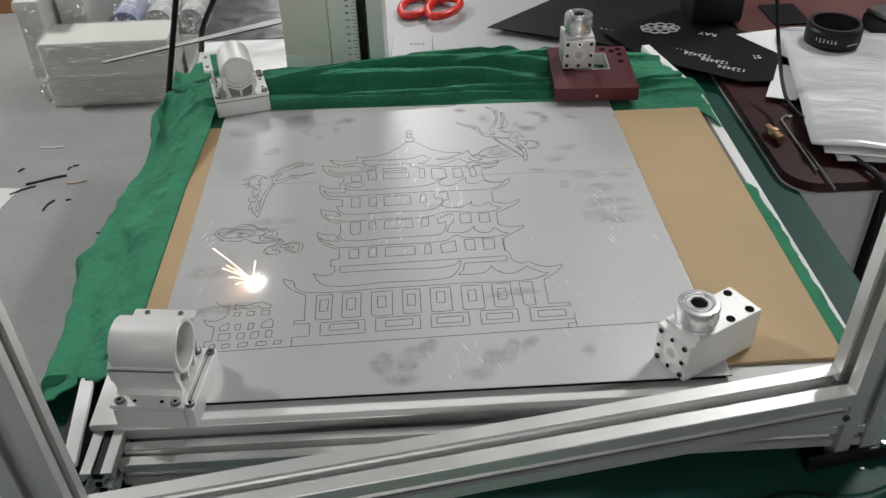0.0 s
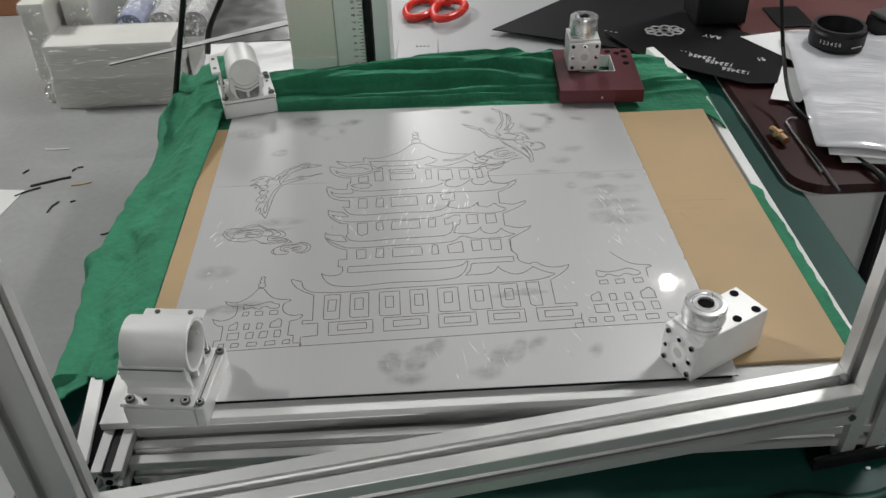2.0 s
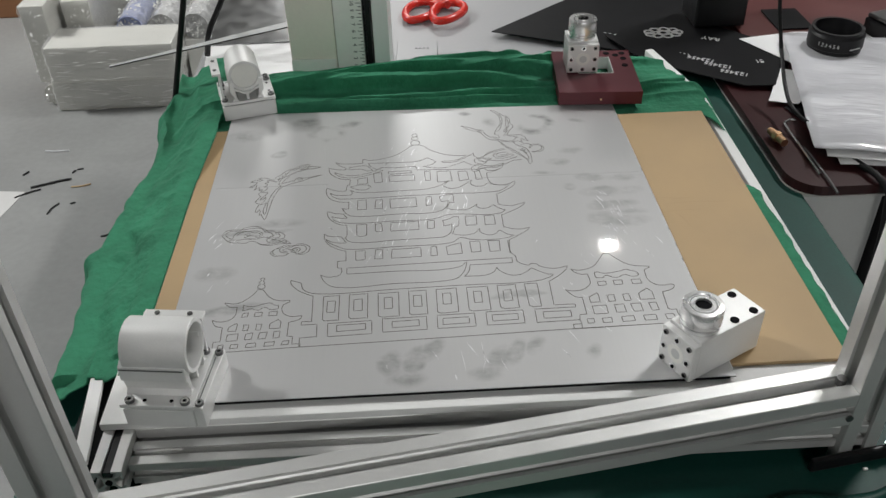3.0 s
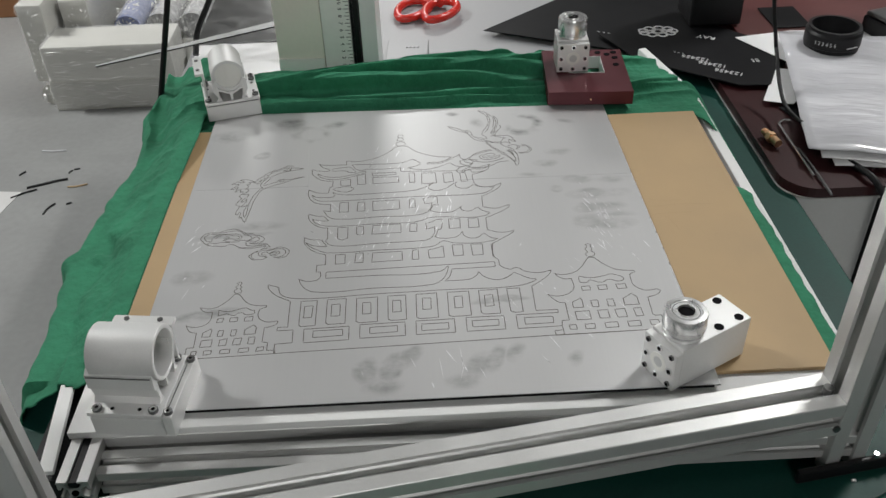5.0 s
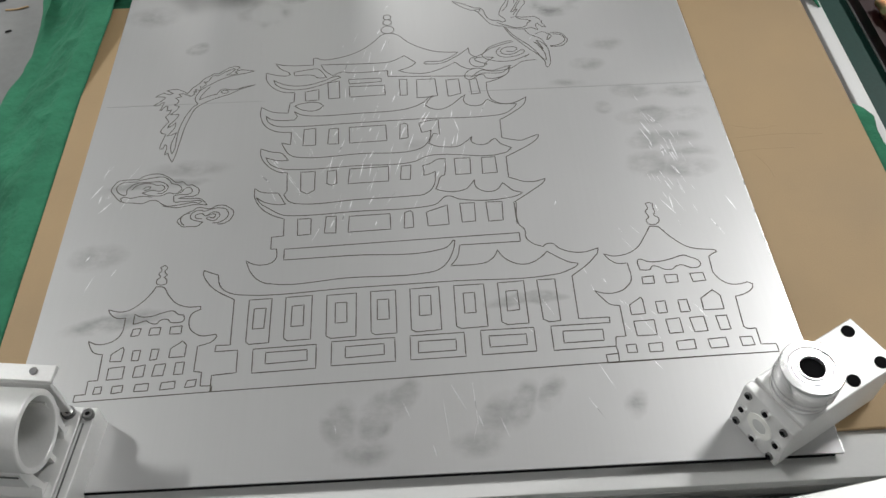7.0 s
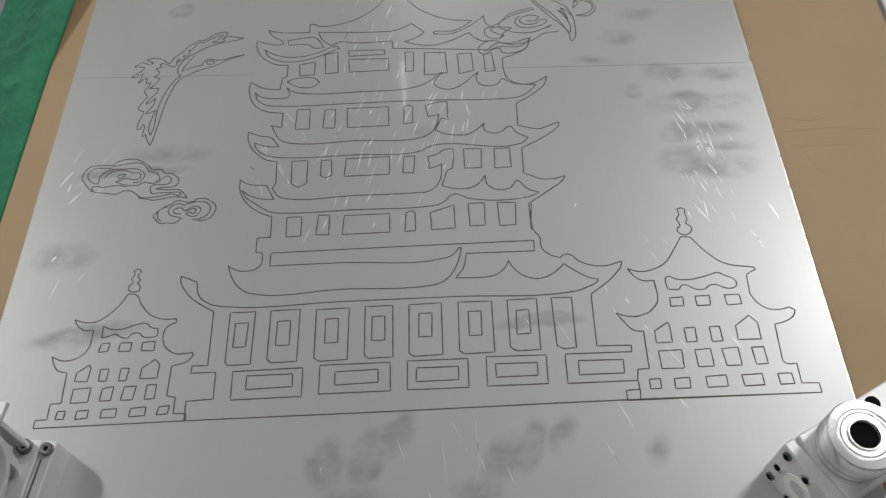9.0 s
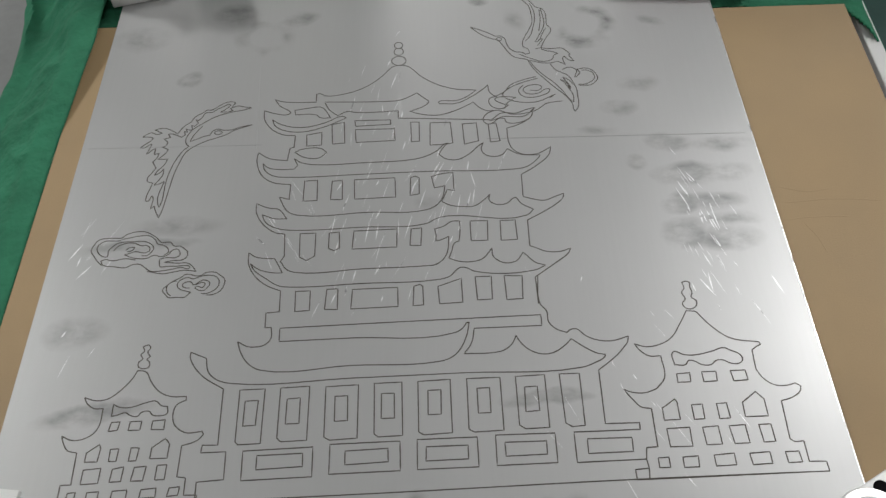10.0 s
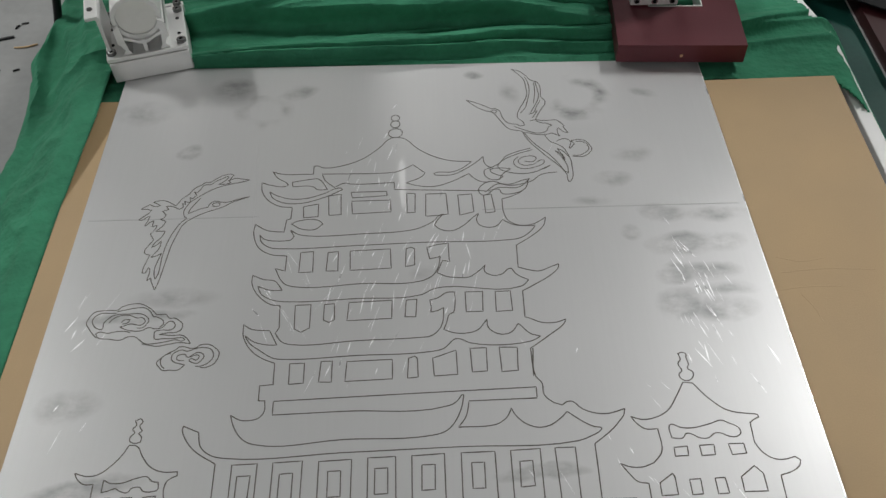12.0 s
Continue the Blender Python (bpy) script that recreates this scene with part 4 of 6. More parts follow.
rod_thing("black_cable", "black cable curving behind the tube bracket", "cable", ((-0.20, 1.00, 0.85), (-0.245, 1.00, 0.71), (-0.262, 1.00, 0.676), (-0.286, 1.00, 0.632), (-0.288, 0.98, 0.611)), 0.004, BLACK)

flat_sheet("white_paper", "blank white paper sheet beside the column", "paper", ((-0.285, 0.915), (-0.165, 0.925), (-0.172, 1.02), (-0.295, 1.02)), 0.606, 0.0008, PAPER)
flat_sheet("mirror_sheet", "polished metal sheet reflecting dark shapes", "sheet", ((-0.296, 1.024), (-0.175, 1.024), (-0.19, 1.35), (-0.30, 1.35)), 0.606, 0.0015, CHROME)
ruler = flat_sheet("plastic_ruler", "long thin clear plastic ruler sticking out over the table edge", "ruler", ((-0.395, 0.906), (-0.394, 0.902), (-0.165, 1.014), (-0.165, 1.034)), 0.635, 0.0012, RULER)
bm = bmesh.new()
tube(bm, [(-0.394, 0.9018, 0.6352), (-0.165, 1.0135, 0.6352)], 0.0008, 8)
part("ruler_edge", bm, BLACK, ruler, "dark lower edge")
tagged(part("ruler_rest", box(bmesh.new(), -0.178, -0.165, 1.022, 1.030, 0.6077, 0.6348, 0.001), WHITE_BOARD), "small white block under the steel ruler", "block")


# ---- floor: foam packing and scraps ----
def film_creases(e, spots, seed):
    """Pale glossy slivers added as glints on folds of tight film: spots give a middle, two half spans and how long the
    folds run along x.
    """
    rng = random.Random(seed)
    bm = bmesh.new()
    for (cx, cy, cz), span, normal, count, reach in spots:
        for _ in range(count):
            c = Vector((cx + rng.uniform(-1, 1) * span[0], cy + rng.uniform(-1, 1) * span[1], cz + rng.uniform(-1, 1) * span[2]))
            along = Vector((1, rng.gauss(0, 0.12), rng.gauss(0, 0.12))) if reach > 0.012 else Vector((rng.gauss(0, 1), rng.gauss(0, 1), rng.gauss(0, 0.6)))
            n = (Vector(normal) + Vector((rng.gauss(0, 0.2), rng.gauss(0, 0.45), rng.gauss(0, 0.45)))).normalized()
            d = (along - n * along.dot(n)).normalized() * rng.uniform(0.3, 1.0) * reach
            w = n.cross(d).normalized() * rng.uniform(0.0006, 0.0016) * (1 if reach > 0.012 else 2.2)
            bm.faces.new([bm.verts.new(p) for p in (c - d, c + w - d * 0.2, c + d, c - w + d * 0.2)])
    tagged(part("film_creases", bm, CREASE, e, "glossy slivers for clear film folds and their glints"), kind="stuff")


def foam_box(x0, x1, y0, y1, z0, z1, label):
    e = empty("foam_box", label, "foam box", pose(0, 0, 0), "foam boxes on the floor")
    bm = box(bmesh.new(), x0, x1, y0, y1, z0, z1, 0.0025)
    bmesh.ops.subdivide_edges(bm, edges=[q for q in bm.edges if q.calc_length() > 0.03], cuts=9, use_grid_fill=True)
    for v in bm.verts:
        k = 0.0015 * noise.noise(v.co * 9) + 0.0006 * noise.noise(v.co * 40)
        v.co.x += k
        v.co.y += k
        v.co.z = max(z0, v.co.z + 0.6 * k)
    part("foam_block", bm, WRAPPED, e, "", True)
    bm = box(bmesh.new(), x0 - 0.003, x1 + 0.003, y0 - 0.003, y1 + 0.003, z0 + 0.004, z1 + 0.003, 0.008)
    bmesh.ops.subdivide_edges(bm, edges=[q for q in bm.edges if q.calc_length() > 0.03], cuts=14, use_grid_fill=True)
    for v in bm.verts:
        k = 0.0045 * abs(noise.noise(Vector((v.co.x * 9, v.co.y * 9, v.co.z * 60)))) + 0.002 * noise.noise(v.co * 70)
        v.co.x += k if v.co.x > (x0 + x1) / 2 else -k
        v.co.y += k if v.co.y > (y0 + y1) / 2 else -k
        v.co.z = max(z0 + 0.002, v.co.z + (0.3 * k if z1 - v.co.z < 0.01 else 0))
    part("stretch_film", bm, WRAP, e, "crinkled clear film")
    wide = x1 - x0 > 0.2
    mx, my, mz = (x0 + x1) / 2, (y0 + y1) / 2, (z0 + z1) / 2
    film_creases(e, (((mx, y0 - 0.009, mz), ((x1 - x0) * 0.46, 0, (z1 - z0) * 0.44), (0, -1, 0.35), (30 if z0 > 0.05 else 60) if wide else 30, 0.03 if wide else 0.009),
                     ((mx, my, z1 + 0.0065), ((x1 - x0) * 0.46, (y1 - y0) * 0.46, 0), (0, -0.2, 1), 4 if wide else 90, 0.03 if wide else 0.009)), int(1000 * (x1 + y1 + z1)))


foam_box(-0.98, -0.652, 2.03, 2.16, 0.0, 0.090, "white foam packing box wrapped in clear film on the floor")
foam_box(-0.965, -0.635, 2.01, 2.14, 0.0902, 0.19, "white foam packing box stacked on another one")


def wrapped_roll(x, y, z, r, n, lean, material, label, name="foam_roll", tilt=0):
    e = empty(name, label, "foam roll" if name == "foam_roll" else "parcel", pose(x, y, z, tilt, 0, lean))
    bm = bmesh.new()
    tube(bm, [(0, n * k / 10, r + 0.006 * noise.noise(Vector((x * 9, k * 0.8, 1)))) for k in range(11)], r, 20)
    part("core", bm, material, e, "", True)
    bm = bmesh.new()
    rings = []
    for k in range(25):
        ring = []
        for i in range(40):
            a = 2 * math.pi * i / 40
            q = r * (1.04 + 0.16 * abs(noise.noise(Vector((math.cos(a) * 4, math.sin(a) * 4, k * 0.55 + x * 5)))))
            ring.append(bm.verts.new((q * math.cos(a), n * k / 24, max(0.001, r + q * math.sin(a)))))
        rings.append(ring)
    for a, c in zip(rings, rings[1:]):
        for i in range(40):
            bm.faces.new((a[i], a[(i + 1) % 40], c[(i + 1) % 40], c[i]))
    part("stretch_film", bm, WRAP, e, "crinkled clear film")
    film_creases(e, (((0, n * 0.5, r * 2.2), (r * 0.8, n * 0.5, r * 0.25), (0, -0.4, 1), 130, 0.007), ((0, -0.004, r), (r * 0.8, 0, r * 0.8), (0, -1, 0.3), 40, 0.007)), int(abs(x) * 1000))


foam_box(-1.03, -0.965, 2.085, 2.95, 0.0625, 0.275, "tall white foam slab wrapped in crinkled film")
wrapped_roll(-0.995, 2.07, 0.0, 0.030, 0.8, 0, WRAPPED, "thin white foam roll under the slab")
foam_box(-0.95, -0.875, 2.165, 2.95, 0.0, 0.255, "white foam slab in clear film behind the boxes")
for k, (x, material, label) in enumerate(((-0.79, BLUE_WRAP, "blue goods in a crinkled clear bag"), (-0.70, GREY_WRAP, "grey goods in a crinkled clear bag"), (-0.61, GREY_WRAP, "grey goods in a crinkled clear bag"))):
    tagged(part("packing_block", box(bmesh.new(), x - 0.038, x + 0.038, 2.19, 2.60, 0.0, 0.125, 0.004), FOAM), "white foam block behind the packing boxes", "foam block")
    wrapped_roll(x, 2.19, 0.1255, 0.036, 0.40, 2 - 2 * k, material, label, "wrapped_parcel")
tagged(part("cardboard_box", box(bmesh.new(), -2.1, -1.28, 2.72, 3.3, 0.0, 0.32, 0.004), CARD), "brown cardboard box standing on the floor", "box")
flat_sheet("floor_paper", "torn scrap of greyish white paper on the floor", "paper", ((-0.939, 1.623), (-0.957, 1.536), (-0.996, 1.409), (-1.117, 1.645)), 0.0002, 0.0012, GREY_PAPER)
rng = random.Random(5)
for k, (x, y, n, a, dark) in enumerate(((-0.905, 1.648, 0.055, 20, 1), (-0.868, 1.662, 0.05, 15, 1), (-0.963, 1.705, 0.018, 50, 1), (-0.812, 1.640, 0.045, 12, 0), (-0.846, 1.703, 0.012, 60, 1),
                                       (-0.850, 1.545, 0.045, 75, 1), (-0.810, 1.565, 0.012, 30, 1), (-0.835, 1.715, 0.014, 10, 1), (-0.92, 1.811, 0.06, 0, 2), (-0.70, 1.43, 0.02, 20, 1), (-0.93, 1.615, 0.06, 35, 1))):
    pts = [(-n / 2, 0, 0.002), (0, 0.004 * rng.uniform(-1, 1), 0.002), (n / 2, 0.003 * rng.uniform(-1, 1), 0.002)]
    ob = part("cable_scrap", tube(bmesh.new(), glide(pts, 4), 0.0018 + 0.0012 * (k in (0, 1)), 8), (MDF, BLACK, SLEEVE)[dark])
    ob.matrix_basis = pose(x, y, 0.0002, 0, 0, a)
    tagged(ob, ("short tan offcut on the floor", "short black cable offcut on the floor", "thin shred of clear film on the floor")[dark], "scrap", "offcuts on the floor")


def front_cloth(x, v):
    front = 0.150 + 0.02 * noise.noise(Vector((x * 18, 2, 3)))
    far = 0.222 + 0.03 * (x - 0.02) + 0.006 * noise.noise(Vector((x * 30, 6, 1)))
    y = front + (far - front) * v
    return (x, y, 0.6035 + 0.006 * fold(noise.noise(Vector((x * 8, y * 40, 1)))) * min(1, (far - y) / 0.01))


tagged(cloth_part("green_cloth", -0.10, 0.10, 0.0, 1.0, 60, 30, front_cloth), "small crumpled end of green cloth on the bench", "cloth")


def crease_cloth(x, v):
    mid = 0.222 + 0.16 * (x - 0.25) + 0.006 * math.sin(x * 60)
    w = 0.0055 + 0.003 * noise.noise(Vector((x * 30, 4, 4)))
    return (x, mid + w * v, 0.6022 + 0.004 * math.cos(v * 1.5))


crease = cloth_part("plastic_strip", 0.215, 0.335, -1.0, 1.0, 60, 8, crease_cloth)
crease.data.materials.clear()
crease.data.materials.append(GREEN_PAINT)
tagged(crease, "narrow wavy strip of dark green plastic on the bench", "strip")
for x, y in ((0.272, 0.287), (0.286, 0.289), (0.30, 0.25), (0.322, 0.262), (0.16, 0.225), (0.232, 0.213), (0.246, 0.216), (0.215, 0.190), (0.10, 0.172), (0.335, 0.21)):
    ob = part("metal_chip", box(bmesh.new(), -0.0016, 0.0016, -0.001, 0.001, 0, 0.0012, 0.0003), ALU)
    ob.matrix_basis = pose(x, y, 0.6001, 0, 0, x * 9000 % 180)
    tagged(ob, "tiny bright metal chip on the green bench", "chip", "metal chips on the bench")


# ---- the engraved steel plate ----
plate = empty("steel_plate", "brushed stainless steel plate with a laser-cut pagoda drawing", "plate", pose(0, 0.51, PLATE_Z))


def sheared(bm):
    """Pull the sheet's corners so that its edges fit the camera's view."""
    for v in bm.verts:
        u, w = v.co.x / 0.42 + 0.5, v.co.y / 0.42 + 0.5
        v.co.x += (1 - u) * (0.001 - 0.0015 * w) + u * (0.0042 - 0.0052 * w)
        v.co.y += w * ((1 - u) * 0.0115 - u * 0.0003)
    return bm


part("sheet", sheared(box(bmesh.new(), -0.21, 0.21, -0.21, 0.21, -0.0015, 0.0, 0.0003)), PLATE, plate)
# broken pale strip paints the bright highlight along the plate's right edge
bm = bmesh.new()
for k in range(30):
    y0, y1 = -0.2095 + k * 0.014, -0.2095 + (k + 1) * 0.014 - 0.0004
    w = 0.0005 + 0.0003 * noise.noise(Vector((k * 0.7, 1.0, 2.0)))
    box(bm, 0.2099 - w, 0.2099, y0, y1, 0.00005, 0.00025)
part("edge_highlight", sheared(bm), SCUFF_GLINT, plate, "pale strip painting the highlight on the plate's edge")
# black strip stands in for the dark, unlit front edge
part("edge_shade", box(bmesh.new(), -0.2095, 0.2095, -0.2106, -0.2101, -0.0021, -0.0003), HOLE, plate, "black strip in place of shade under the front edge")
LINE = 0.00031


def stroke(bm, pts, closed=False, corner=50, line=LINE):
    """A burnt line through pts (millimetres from the plate's middle), a hair proud of the plate."""
    ps = glide(pts, 6, closed, corner)
    n = len(ps)
    rows = []
    for i, p in enumerate(ps):
        a, c = (ps[(i - 1) % n], ps[(i + 1) % n]) if closed else (ps[max(i - 1, 0)], ps[min(i + 1, n - 1)])
        d = np.array(c) - np.array(a)
        d = d / (np.linalg.norm(d) + 1e-9)
        k = np.array((-d[1], d[0])) * line * (1 + 0.22 * noise.noise(Vector((p[0] * 0.6, p[1] * 0.6, 0))))
        q = np.array(p) / 1000
        rows.append([bm.verts.new((*(q + k), 0.00005)), bm.verts.new((*q, 0.00022)), bm.verts.new((*(q - k), 0.00005))])
    for i in range(n if closed else n - 1):
        a, c = rows[i], rows[(i + 1) % n]
        bm.faces.new((a[0], c[0], c[1], a[1]))
        bm.faces.new((a[1], c[1], c[2], a[2]))
    return bm


def engraving(name, strokes=(), rings=(), panes=()):
    """One motif of the drawing: open strokes, closed rings and angular window panes."""
    bm = bmesh.new()
    for s in strokes:
        stroke(bm, s, False, 115 if "swirl" in name else 50)
    for s in rings:
        stroke(bm, s, True, 75)
    if strokes or rings:
        part(name, bm, ETCH, plate)
    for s in panes:
        part(name, stroke(bmesh.new(), s, True, 15), ETCH, plate)


def oval(x, y, rx, ry):
    return [(x + rx * math.cos(a), y + ry * math.sin(a)) for a in np.linspace(0, 2 * math.pi, 12, endpoint=False)]


engraving("tower_outline", [((-177.8, -159.3), (-177.8, -155.2), (-172.3, -155.0), (-172.4, -146.9), (-167.3, -146.8), (-168.0, -130.5), (-172.9, -129.2), (-175.7, -125.6), (-177.6, -121.4), (-172.1, -123.8), (-166.5, -123.3), (-162.1, -120.7), (-159.9, -116.6), (-159.7, -106.9), (-164.4, -106.8), (-168.7, -103.7), (-170.5, -100.6))])
engraving("tower_outline", [((-177.8, -159.3), (-105.2, -157.2), (-2.4, -154.8), (106.4, -151.9), (198.7, -150.5))])
engraving("tower_outline", rings=[((-154.6, -111.4), (-154.8, -104.7), (-151.3, -106.5), (-145.3, -106.7), (-138.4, -104.4), (-133.2, -103.6), (-129.8, -106.3), (-126.7, -106.8), (-126.4, -110.8), (-128.8, -111.7), (-133.6, -111.3), (-135.7, -109.2), (-139.8, -109.8), (-141.3, -111.8), (-145.4, -111.0), (-147.7, -109.6), (-151.8, -110.8))])
engraving("window_line", panes=[((-153.9, -114.8), (-149.5, -114.5), (-150.1, -119.1), (-154.6, -119.6)), ((-144.3, -114.6), (-138.5, -114.5), (-138.7, -119.3), (-144.6, -119.3)), ((-133.0, -114.6), (-126.7, -114.1), (-126.6, -119.4), (-133.0, -119.2)), ((-163.1, -130.7), (-157.5, -126.4), (-156.5, -128.3), (-156.9, -135.5), (-163.2, -135.4)), ((-151.5, -129.1), (-147.3, -128.9), (-147.6, -135.5), (-151.3, -135.4))])
engraving("window_line", panes=[((-141.3, -128.6), (-137.2, -128.8), (-137.7, -135.4), (-141.4, -135.6)), ((-130.9, -128.9), (-124.9, -124.2), (-122.4, -127.0), (-122.5, -134.5), (-131.1, -134.6)), ((-162.8, -139.5), (-154.3, -138.8), (-154.3, -146.4), (-162.8, -146.8)), ((-148.5, -139.5), (-143.1, -138.4), (-143.3, -145.8), (-148.8, -146.0)), ((-137.8, -138.8), (-132.0, -138.4), (-132.6, -145.7), (-138.5, -145.8))])
engraving("window_line", panes=[((-126.7, -138.1), (-122.0, -137.9), (-122.1, -145.4), (-126.8, -145.5)), ((-168.0, -150.9), (-164.2, -150.7), (-164.3, -154.9), (-168.3, -155.1)), ((-158.6, -150.9), (-153.0, -150.6), (-153.0, -154.6), (-158.7, -155.3)), ((-146.4, -150.5), (-139.3, -150.1), (-139.3, -154.6), (-146.7, -154.7)), ((-132.6, -150.2), (-125.3, -149.5), (-125.2, -154.0), (-132.9, -154.5))])
engraving("window_line", panes=[((-118.9, -149.7), (-114.0, -149.2), (-114.3, -153.4), (-119.7, -153.8))])
engraving("gate_outline", [((-99.2, -97.9), (-111.0, -90.3), (-116.5, -84.1), (-119.2, -78.7), (-119.3, -75.8), (-110.5, -79.7), (-108.3, -88.0), (-103.2, -92.6), (-95.4, -94.9), (-33.0, -93.8), (26.3, -92.6), (86.7, -91.4), (93.4, -89.1), (99.5, -85.3), (99.7, -84.3), (95.5, -83.4), (89.9, -80.0), (82.9, -74.4), (79.5, -77.9), (73.2, -82.1), (67.1, -83.0), (60.4, -80.3), (55.5, -75.0), (53.9, -71.4), (51.6, -76.1), (47.7, -79.6), (44.1, -80.9), (25.7, -81.5), (29.8, -75.5), (31.8, -66.3), (68.0, -65.8), (68.1, -59.1), (-3.9, -60.8), (-73.0, -62.7), (-72.8, -70.9), (-34.3, -70.0), (21.3, -68.6), (25.4, -66.1), (27.9, -62.5), (29.1, -62.5))])
engraving("gate_outline", [((29.1, -62.5), (27.7, -69.9), (23.6, -79.0), (19.0, -83.5), (13.0, -85.5), (-33.5, -86.4), (-81.4, -87.6), (-87.9, -83.8), (-92.3, -77.6), (-95.1, -70.2), (-89.7, -73.3), (-85.4, -73.8), (-80.1, -72.5), (-77.4, -68.9), (-77.7, -62.2), (-81.2, -62.1), (-81.5, -52.9), (-73.8, -52.3))])
engraving("gate_outline", [((-99.2, -97.9), (-98.2, -128.5), (-105.9, -128.3), (-106.2, -132.3), (-93.7, -132.1), (-93.1, -146.3), (-106.2, -147.2), (-105.8, -157.1))])
engraving("gate_outline", [((112.2, -77.7), (105.9, -84.8), (95.1, -93.3), (94.8, -123.0), (111.8, -123.0), (111.6, -126.6), (78.7, -127.0), (78.7, -142.7), (112.4, -142.0), (112.9, -146.6), (112.4, -152.0))])
engraving("gate_outline", [((68.4, -34.4), (68.3, -52.2), (71.4, -56.8), (71.9, -63.7), (75.8, -68.3), (81.1, -70.6), (83.1, -68.8), (86.5, -68.6), (90.6, -72.7), (96.4, -75.5), (103.9, -76.4), (113.3, -73.8), (112.2, -77.7))])
engraving("gate_outline", [((112.9, -146.6), (106.2, -147.1), (106.4, -151.9))])
engraving("gate_outline", [((113.3, -136.1), (112.4, -142.0))])
engraving("door_line", panes=[((-90.5, -98.8), (-77.5, -98.5), (-77.1, -128.3), (-88.2, -128.7), (-89.8, -127.0)), ((-87.1, -105.1), (-80.4, -104.9), (-80.6, -118.5), (-86.9, -118.8)), ((-69.5, -98.3), (-54.5, -97.7), (-54.1, -127.3), (-67.0, -127.7), (-69.1, -125.7)), ((-65.6, -104.6), (-58.9, -104.1), (-58.6, -118.2), (-65.5, -118.3)), ((-46.1, -98.3), (-29.3, -97.7), (-29.0, -126.9), (-42.7, -127.6), (-45.6, -125.9)), ((-41.1, -103.9), (-34.6, -103.7), (-34.2, -117.4), (-40.8, -117.6))])
engraving("door_line", panes=[((-21.1, -97.2), (-6.9, -96.9), (-6.3, -126.2), (-18.5, -126.6), (-20.6, -124.9)), ((-17.3, -103.1), (-10.8, -103.0), (-10.5, -116.7), (-17.2, -116.8)), ((1.4, -96.8), (18.0, -96.1), (18.5, -125.5), (4.3, -126.2), (1.7, -124.5)), ((6.5, -102.0), (13.2, -101.9), (13.1, -115.3), (6.5, -115.5)), ((26.6, -96.0), (43.8, -95.8), (44.2, -124.9), (29.4, -125.5), (26.8, -123.8)), ((31.7, -101.6), (38.2, -101.5), (38.2, -115.3), (31.9, -115.4))])
engraving("door_line", panes=[((51.8, -95.6), (66.9, -95.0), (67.0, -124.2), (55.1, -124.5), (52.1, -122.5)), ((56.1, -101.7), (62.6, -101.4), (62.8, -114.9), (55.8, -115.4)), ((74.5, -94.9), (84.9, -94.8), (84.7, -123.6), (78.4, -124.1), (75.2, -122.1)), ((-85.3, -132.0), (-50.7, -130.9), (-50.3, -146.1), (-84.7, -147.1)), ((-78.1, -134.6), (-55.6, -134.0), (-55.2, -140.8), (-77.9, -141.8)), ((-42.3, -129.8), (-7.6, -129.1), (-7.3, -144.3), (-42.1, -145.1))])
engraving("door_line", panes=[((-34.7, -133.5), (-13.5, -132.7), (-13.3, -139.6), (-34.5, -140.6)), ((0.9, -128.6), (30.7, -128.1), (30.9, -143.5), (1.0, -144.0)), ((5.4, -132.5), (26.0, -132.2), (26.0, -139.3), (5.2, -139.8)), ((39.8, -127.4), (69.3, -127.2), (69.3, -142.5), (39.8, -143.1)), ((44.2, -131.3), (64.8, -131.2), (64.6, -138.0), (44.4, -138.5)), ((84.9, -130.7), (106.9, -130.7), (106.6, -137.9), (84.7, -138.3))])
engraving("pagoda_roof", [((-74.3, -52.1), (-74.8, -38.9), (-82.4, -35.3), (-89.3, -29.6), (-94.6, -20.1), (-95.3, -12.1), (-91.0, -15.4), (-79.9, -17.0), (-74.8, -26.9), (-80.2, -26.6), (-88.4, -24.1), (-93.7, -19.8), (-90.5, -25.1), (-84.6, -29.8), (-76.1, -35.5), (-69.7, -36.5), (-29.2, -35.5), (11.2, -34.6), (19.0, -32.8), (25.4, -26.8), (28.5, -26.9), (33.8, -29.7), (67.5, -29.9), (72.4, -27.5), (73.4, -26.8), (67.9, -24.8), (62.7, -18.9), (61.5, -17.8), (57.0, -23.6), (50.6, -24.4), (44.6, -20.0), (43.9, -14.0), (42.5, -16.2), (38.2, -21.3), (30.2, -23.2), (23.9, -22.2), (19.3, -20.2), (21.0, -15.3), (22.9, -9.6), (25.3, -8.6))])
engraving("pagoda_roof", [((25.3, -8.6), (26.0, -3.9), (26.3, 5.9), (21.4, 5.8), (16.5, 2.3), (11.5, 0.6), (12.2, -3.4), (12.1, -8.0), (16.3, -6.7), (19.5, -4.9), (18.7, -15.2), (16.1, -20.8), (11.3, -24.4), (6.6, -24.9), (-29.7, -25.7), (-67.5, -26.8), (-72.4, -24.8), (-76.6, -19.0), (-74.7, -15.3))])
engraving("pagoda_roof", [((67.4, -52.3), (67.1, -34.6), (78.8, -25.9), (87.4, -18.7), (88.7, -15.8), (82.8, -17.8), (74.8, -17.5), (68.7, -14.6), (65.7, -13.3), (65.8, 5.1))])
